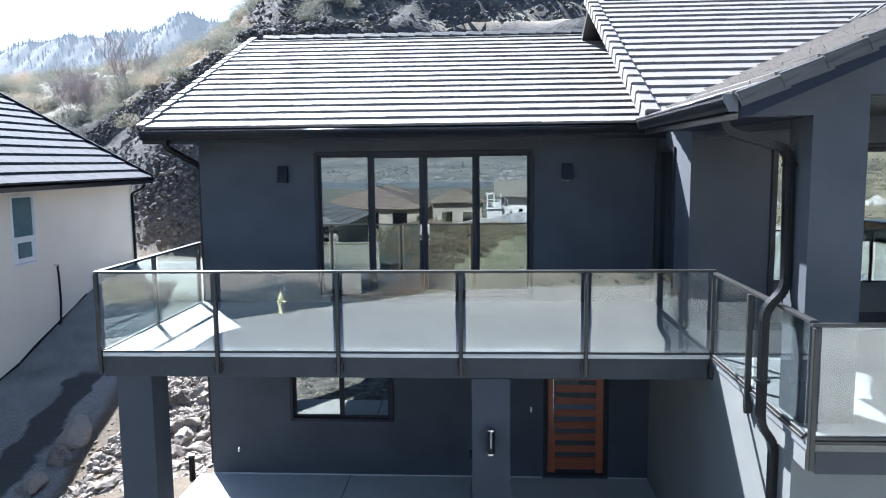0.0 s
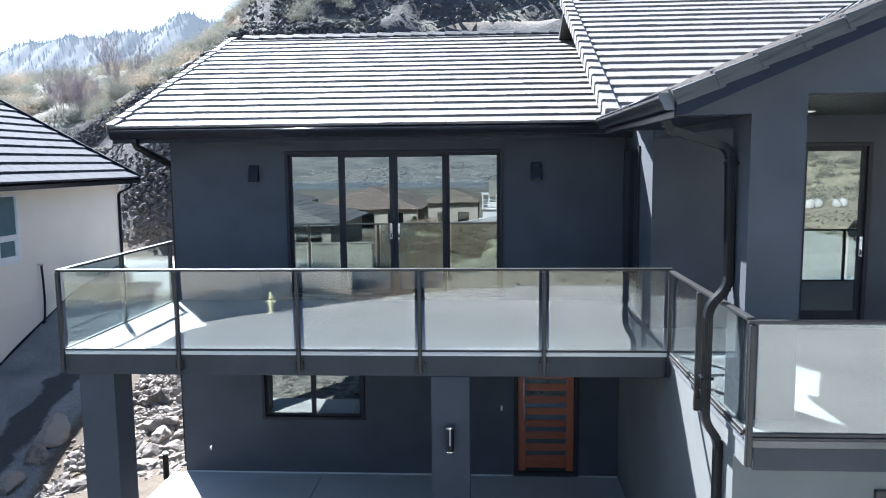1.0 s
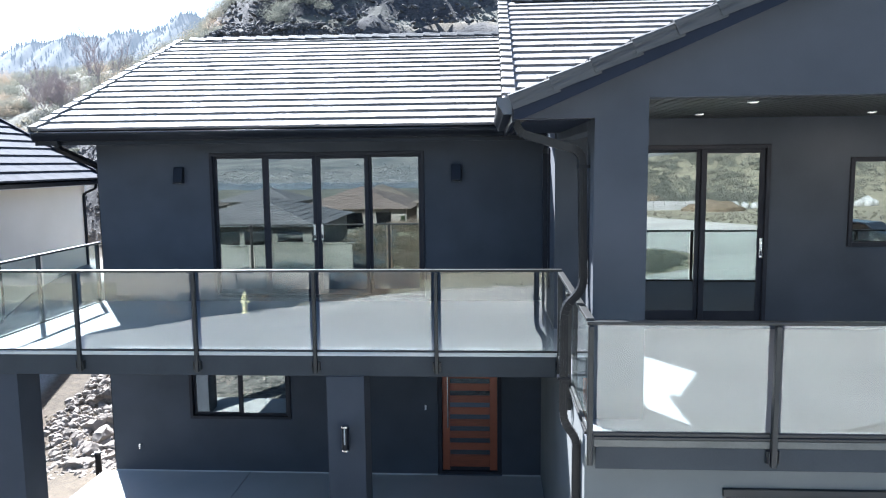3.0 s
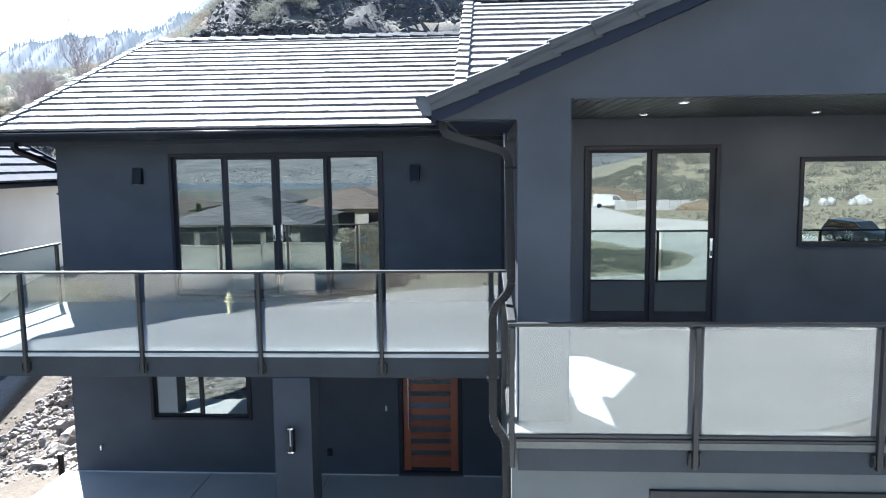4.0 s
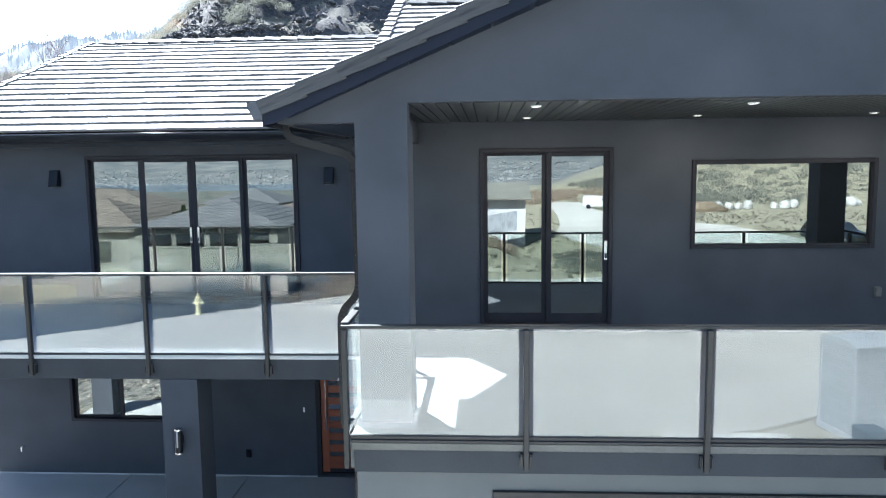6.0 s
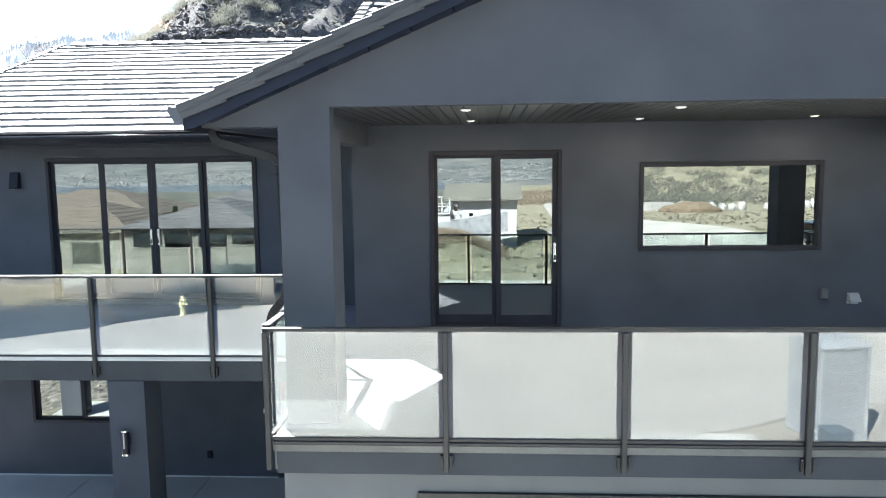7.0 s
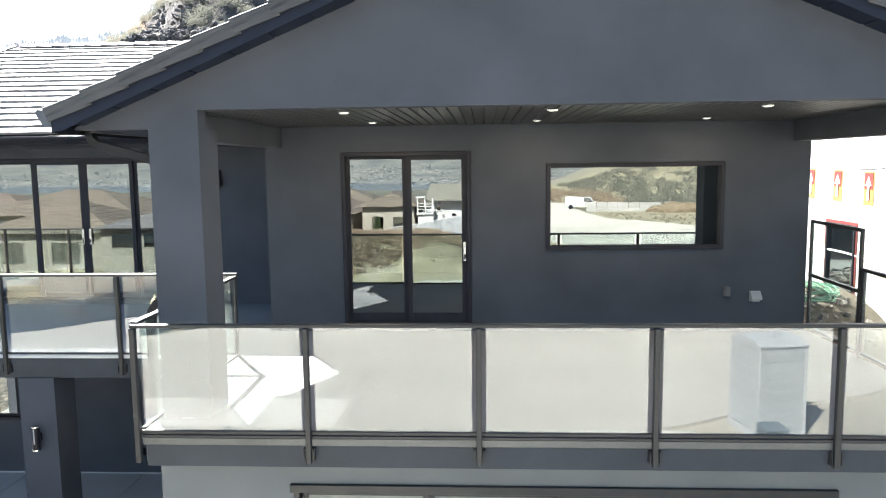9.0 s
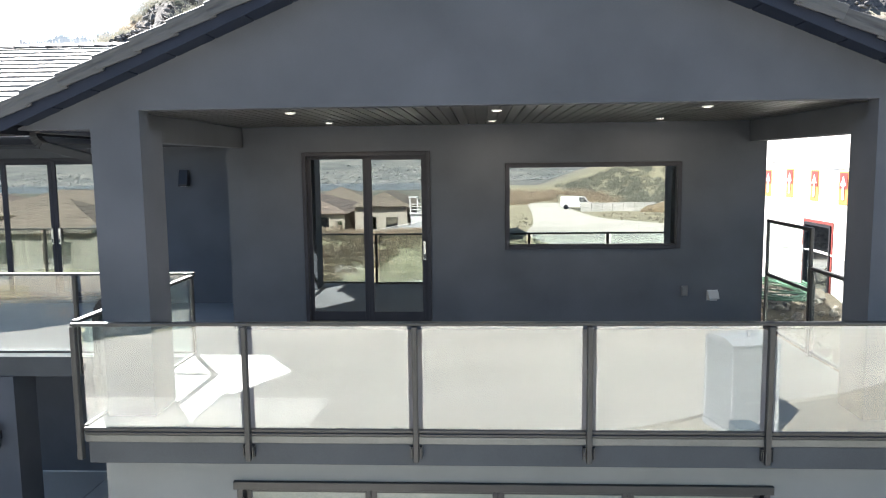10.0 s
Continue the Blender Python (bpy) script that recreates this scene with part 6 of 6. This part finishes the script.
for face in range(4):
    # moulded ribs: half hexagons that open upwards and downwards in turn
    for z0, flip in ((0.3, 1), (0.52, -1), (0.74, 1), (1.0, -1), (1.22, 1), (1.45, -1)):
        bm = bmesh.new()
        rib = [(-0.44, z0 - 0.09 * flip), (-0.28, z0), (0.28, z0), (0.44, z0 - 0.09 * flip)]
        sweep(bm, [Vector((px_, -0.583, pz_)) for px_, pz_ in rib], 0.03, 0.026)
        ob = part("rib", bm, PALE_RIB, pt)
        ob.matrix_basis = pose(0, 0, 0, 0, 0, 90 * face)
    bm = bmesh.new()
    frame_bars(bm, -0.42, 0.42, 1.64, 1.82, 0.03, -0.597, -0.575)
    for s in range(3):
        box(bm, -0.39, -0.592, 1.685 + s * 0.04, 0.39, -0.575, 1.7 + s * 0.04)
    ob = part("vent_slats", bm, PALE_RIB, pt)
    ob.matrix_basis = pose(0, 0, 0, 0, 0, 90 * face)
    ob = part("corner_post", soft(boxes((-0.605, -0.605, 0.1, -0.535, -0.535, 1.92)), 0.02, 2), PALE_RIB, pt)
    ob.matrix_basis = pose(0, 0, 0, 0, 0, 90 * face)

for piece in pt.children:
    if piece.data.users == 1:
        piece.data.transform(Matrix.Diagonal((1.0, 1.0, 1.11, 1.0)))

crate = thing("storage_box", "small blue-grey plastic box beside the portable toilet", "box", at=(12.25, -3.75, gz(12.25, -3.75)), turn=-8)
part("body", soft(boxes((-0.25, -0.25, 0, 0.25, 0.25, 0.36)), 0.02, 2), BLUE_PLASTIC, crate)
part("lid", soft(boxes((-0.265, -0.265, 0.361, 0.265, 0.265, 0.42)), 0.015, 2), BLUE_PLASTIC, crate)

# parked car in the field road
car = thing("parked_car", "dark sport utility car parked on the road", "car", at=(28.8, -34.0, gz(28.8, -34.0)), turn=62)
bm = bmesh.new()
prism(bm, [(-2.2, 0.35), (2.2, 0.35), (2.25, 0.8), (1.2, 1.0), (0.5, 1.55), (-1.7, 1.6), (-2.15, 1.0), (-2.25, 0.7)], "y", -0.9, 0.9)
soft(bm, 0.08, 2)
part("body", bm, CAR, car)
bm = bmesh.new()
prism(bm, [(1.0, 1.03), (0.45, 1.48), (-1.6, 1.52), (-1.95, 1.03)], "y", -0.91, 0.91)
part("window", bm, PLAIN_PANE, car)
for wx in (-1.4, 1.4):
    for wy in (-0.82, 0.82):
        bm = bmesh.new()
        bmesh.ops.create_cone(bm, cap_ends=True, segments=20, radius1=0.36, radius2=0.36, depth=0.24, matrix=Matrix.Translation((wx, wy, 0.36)) @ Matrix.Rotation(radians(90), 4, "X"))
        wheel = part("wheel", bm, BLACK_METAL, car)
        bm = bmesh.new()
        bmesh.ops.create_cone(bm, cap_ends=True, segments=16, radius1=0.2, radius2=0.2, depth=0.26, matrix=Matrix.Translation((wx, wy, 0.36)) @ Matrix.Rotation(radians(90), 4, "X"))
        part("rim", bm, STEEL, wheel)

# a row of filled white bags along the far edge of the dirt lot
for i in range(26):
    if i < 6 or i in (9, 14, 15, 19, 22):
        continue
    r = random.Random(300 + i)
    x = 22.5 + i * 1.45 + r.uniform(-0.3, 0.3)
    y = -88.0 - 0.32 * max(0, i - 8) + r.uniform(-0.5, 0.5)
    bm = bmesh.new()
    bmesh.ops.create_icosphere(bm, subdivisions=3, radius=1.0)
    k = r.uniform(0.75, 1.2)
    for v in bm.verts:
        p = v.co * (1 + 0.22 * noise.noise(v.co * 1.8 + Vector((i * 3, 0, 0))))
        v.co = Vector((0.85 * k * p.x, 0.75 * k * p.y, 0.85 * k * (0.55 + max(-0.6, p.z))))
    ob = part("bulk_bag", bm, BAG)
    ob.data.shade_smooth()
    ob.matrix_basis = pose(x, y, gz(x, y), 0, 0, i * 23)
    tagged(ob, "white filled bulk bag in a row on the dirt lot", "bulk bag", "bulk bags")
# a low wall of pale concrete blocks between the end of the road and the bags
block_wall = thing("block_wall", "low wall of pale concrete blocks at the end of the road", "wall")
for i in range(7):
    x, y = 20.6 + i * 1.52, -87.4 - 0.05 * i
    z = gz(x, y) - 0.1
    part("block", soft(boxes((x, y - 0.4, z, x + 1.5, y + 0.4, z + 0.72), (x + 0.02, y - 0.38, z + 0.725, x + 1.48, y + 0.38, z + 1.4)), 0.03), CONCRETE_BLOCK, block_wall)
heap = bmesh.new()
bmesh.ops.create_icosphere(heap, subdivisions=4, radius=1.0)
for v in heap.verts:
    k = 1 + 0.16 * noise.fractal(v.co * 2.0, 1.0, 2.0, 4)
    v.co = Vector((v.co.x * 4.2 * k, v.co.y * 2.0 * k, v.co.z * 1.5 * k))
ob = part("dirt_heap", heap, EARTH_HEAP)
ob.matrix_basis = pose(33.0, -85.5, gz(33.0, -85.5) - 0.1)
tagged(ob, "heap of tan excavated dirt on the lot", "dirt heap")

# white van standing at the far end of the road
van = thing("delivery_van", "white van parked at the end of the pale road", "van", at=(20.6, -92.0, gz(20.6, -92.0) + 0.1), turn=12)
bm = bmesh.new()
prism(bm, [(-2.3, 0.35), (2.3, 0.35), (2.3, 0.95), (1.75, 1.1), (1.2, 1.85), (-2.3, 1.9)], "y", -0.95, 0.95)
part("body", soft(bm, 0.08, 2), FAR_WHITE, van)
bm = bmesh.new()
prism(bm, [(1.72, 1.12), (1.2, 1.75), (0.5, 1.75), (0.5, 1.12)], "y", -0.96, 0.96)
part("window", bm, PLAIN_PANE, van)
for wx in (-1.5, 1.5):
    for wy in (-0.85, 0.85):
        bm = bmesh.new()
        bmesh.ops.create_cone(bm, cap_ends=True, segments=16, radius1=0.34, radius2=0.34, depth=0.24, matrix=Matrix.Translation((wx, wy, 0.34)) @ Matrix.Rotation(radians(90), 4, "X"))
        part("wheel", bm, BLACK_METAL, van)


# ---- distance ----
def ridge_sheet(name, y, x0, x1, height, seed, material, label, rough=14.0):
    """A far range of hills as a folded surface."""
    vs, fs = [], []
    cols, rows = 420, 30
    for j in range(rows):
        f = j / (rows - 1)
        for i in range(cols):
            x = x0 + (x1 - x0) * i / (cols - 1)
            h = height(x)
            w = noise.fractal((x * 0.004 + seed, f * 3.0, seed), 1.0, 2.0, 5)
            vs.append((x, y + f * abs(y) * 0.35 + w * 25, -20 + (h + 20) * f + w * rough * (0.2 + f * 0.8) + 5 * noise.fractal((x * 0.03, f * 24.0, seed), 1.0, 2.0, 4)))
    for j in range(rows - 1):
        for i in range(cols - 1):
            a = j * cols + i
            fs.append((a, a + 1, a + cols + 1, a + cols))
    ob = sheet(name, vs, fs, material, True)
    return tagged(ob, label, "mountain", kind="structure")


def mountain_h(x):
    base = 345 + 0.062 * (x + 1212)
    return base + 38 * math.exp(-((x + 805) / 60) ** 2) - 22 * math.exp(-((x + 1330) / 60) ** 2) + 5 * math.sin(x * 0.043) + 3 * math.sin(x * 0.11)


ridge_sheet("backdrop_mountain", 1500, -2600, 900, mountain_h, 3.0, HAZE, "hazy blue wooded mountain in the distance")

vs, fs = [], []
r = random.Random(77)
for _ in range(4200):
    x = r.uniform(-1500, -250)
    f = r.choice((1.0, r.uniform(0.55, 1.0), r.uniform(0.65, 1.0)))
    y, z = 1500 + f * 525, -20 + (mountain_h(x) + 20) * f - 4
    h = 3 + 14 * r.random() ** 3
    w = h * r.uniform(0.16, 0.26)
    b = len(vs)
    for tier in range(3):
        zz, ww = z + h * (0.05 + 0.28 * tier), w * (1.2 - 0.3 * tier)
        k = len(vs)
        vs += [(x + ww * math.cos(q * 1.2566), y + ww * math.sin(q * 1.2566), zz) for q in range(5)] + [(x, y, zz + h * 0.42)]
        fs += [(k + q, k + (q + 1) % 5, k + 5) for q in range(5)]
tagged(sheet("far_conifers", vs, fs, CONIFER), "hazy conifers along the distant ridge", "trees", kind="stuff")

lake = sheet("water", [(-4500, -2300, -54), (4500, -2300, -54), (4500, -1100, -54), (-4500, -1100, -54)], [(0, 1, 2, 3)], WATER)
structure(lake, "blue-grey lake in the valley", "lake")
vs, fs = [], []
for _ in range(900):
    x, y = r.uniform(-1700, 1100), -2130 - 520 * r.random() ** 1.6
    w, d, h = r.uniform(5, 15), r.uniform(6, 10), r.uniform(2, 4)
    z = gz(x, y) - 1
    b = len(vs)
    vs += [(x + sx * w / 2, y + sy * d / 2, z + zz) for zz in (0, h) for sx, sy in ((-1, -1), (1, -1), (1, 1), (-1, 1))]
    vs += [(x - w / 2, y, z + h * 1.4), (x + w / 2, y, z + h * 1.4)]
    fs += [tuple(b + i for i in f) for f in ((0, 1, 5, 4), (1, 2, 6, 5), (2, 3, 7, 6), (3, 0, 4, 7), (4, 5, 9, 8), (6, 7, 8, 9), (5, 6, 9), (7, 4, 8))]
tagged(sheet("far_town", vs, fs, FAR_TOWN), "haze-greyed far houses on the opposite lake shore", "town", kind="stuff")

vs, fs = [], []
for _ in range(2600):
    x = r.uniform(-1800, 1200)
    y = -2120 - 700 * r.random() ** 1.5
    z, w = gz(x, y) - 1, r.uniform(2, 6)
    h = w * r.uniform(0.8, 1.9)
    k = len(vs)
    vs += [(x + w * math.cos(q * 1.2566) * r.uniform(0.7, 1.2), y + w * math.sin(q * 1.2566), z + h * 0.35) for q in range(5)] + [(x, y, z + h), (x, y, z)]
    fs += [(k + q, k + (q + 1) % 5, k + 5) for q in range(5)] + [(k + (q + 1) % 5, k + q, k + 6) for q in range(5)]
tagged(sheet("far_shore_trees", vs, fs, FAR_TREE), "haze-greyed trees scattered over the opposite shore", "trees", kind="stuff")

coil = thing("green_hose", "green garden hose lying in loops on the rubble", "hose", at=(13.9, 19.4, gz(13.9, 19.4) + 0.05))
path = [Vector(((0.75 + 0.22 * math.sin(k * 0.37)) * math.cos(k * 0.3) + 0.1 * math.sin(k * 0.11), (1.6 + 0.4 * math.cos(k * 0.23)) * math.sin(k * 0.3), 0.04 + 0.03 * math.sin(k * 0.8) + 0.001 * k)) for k in range(190)]
part("tube", sweep(bmesh.new(), path, 0.035, 0.035, (0, 0, 1)), GREEN, coil)
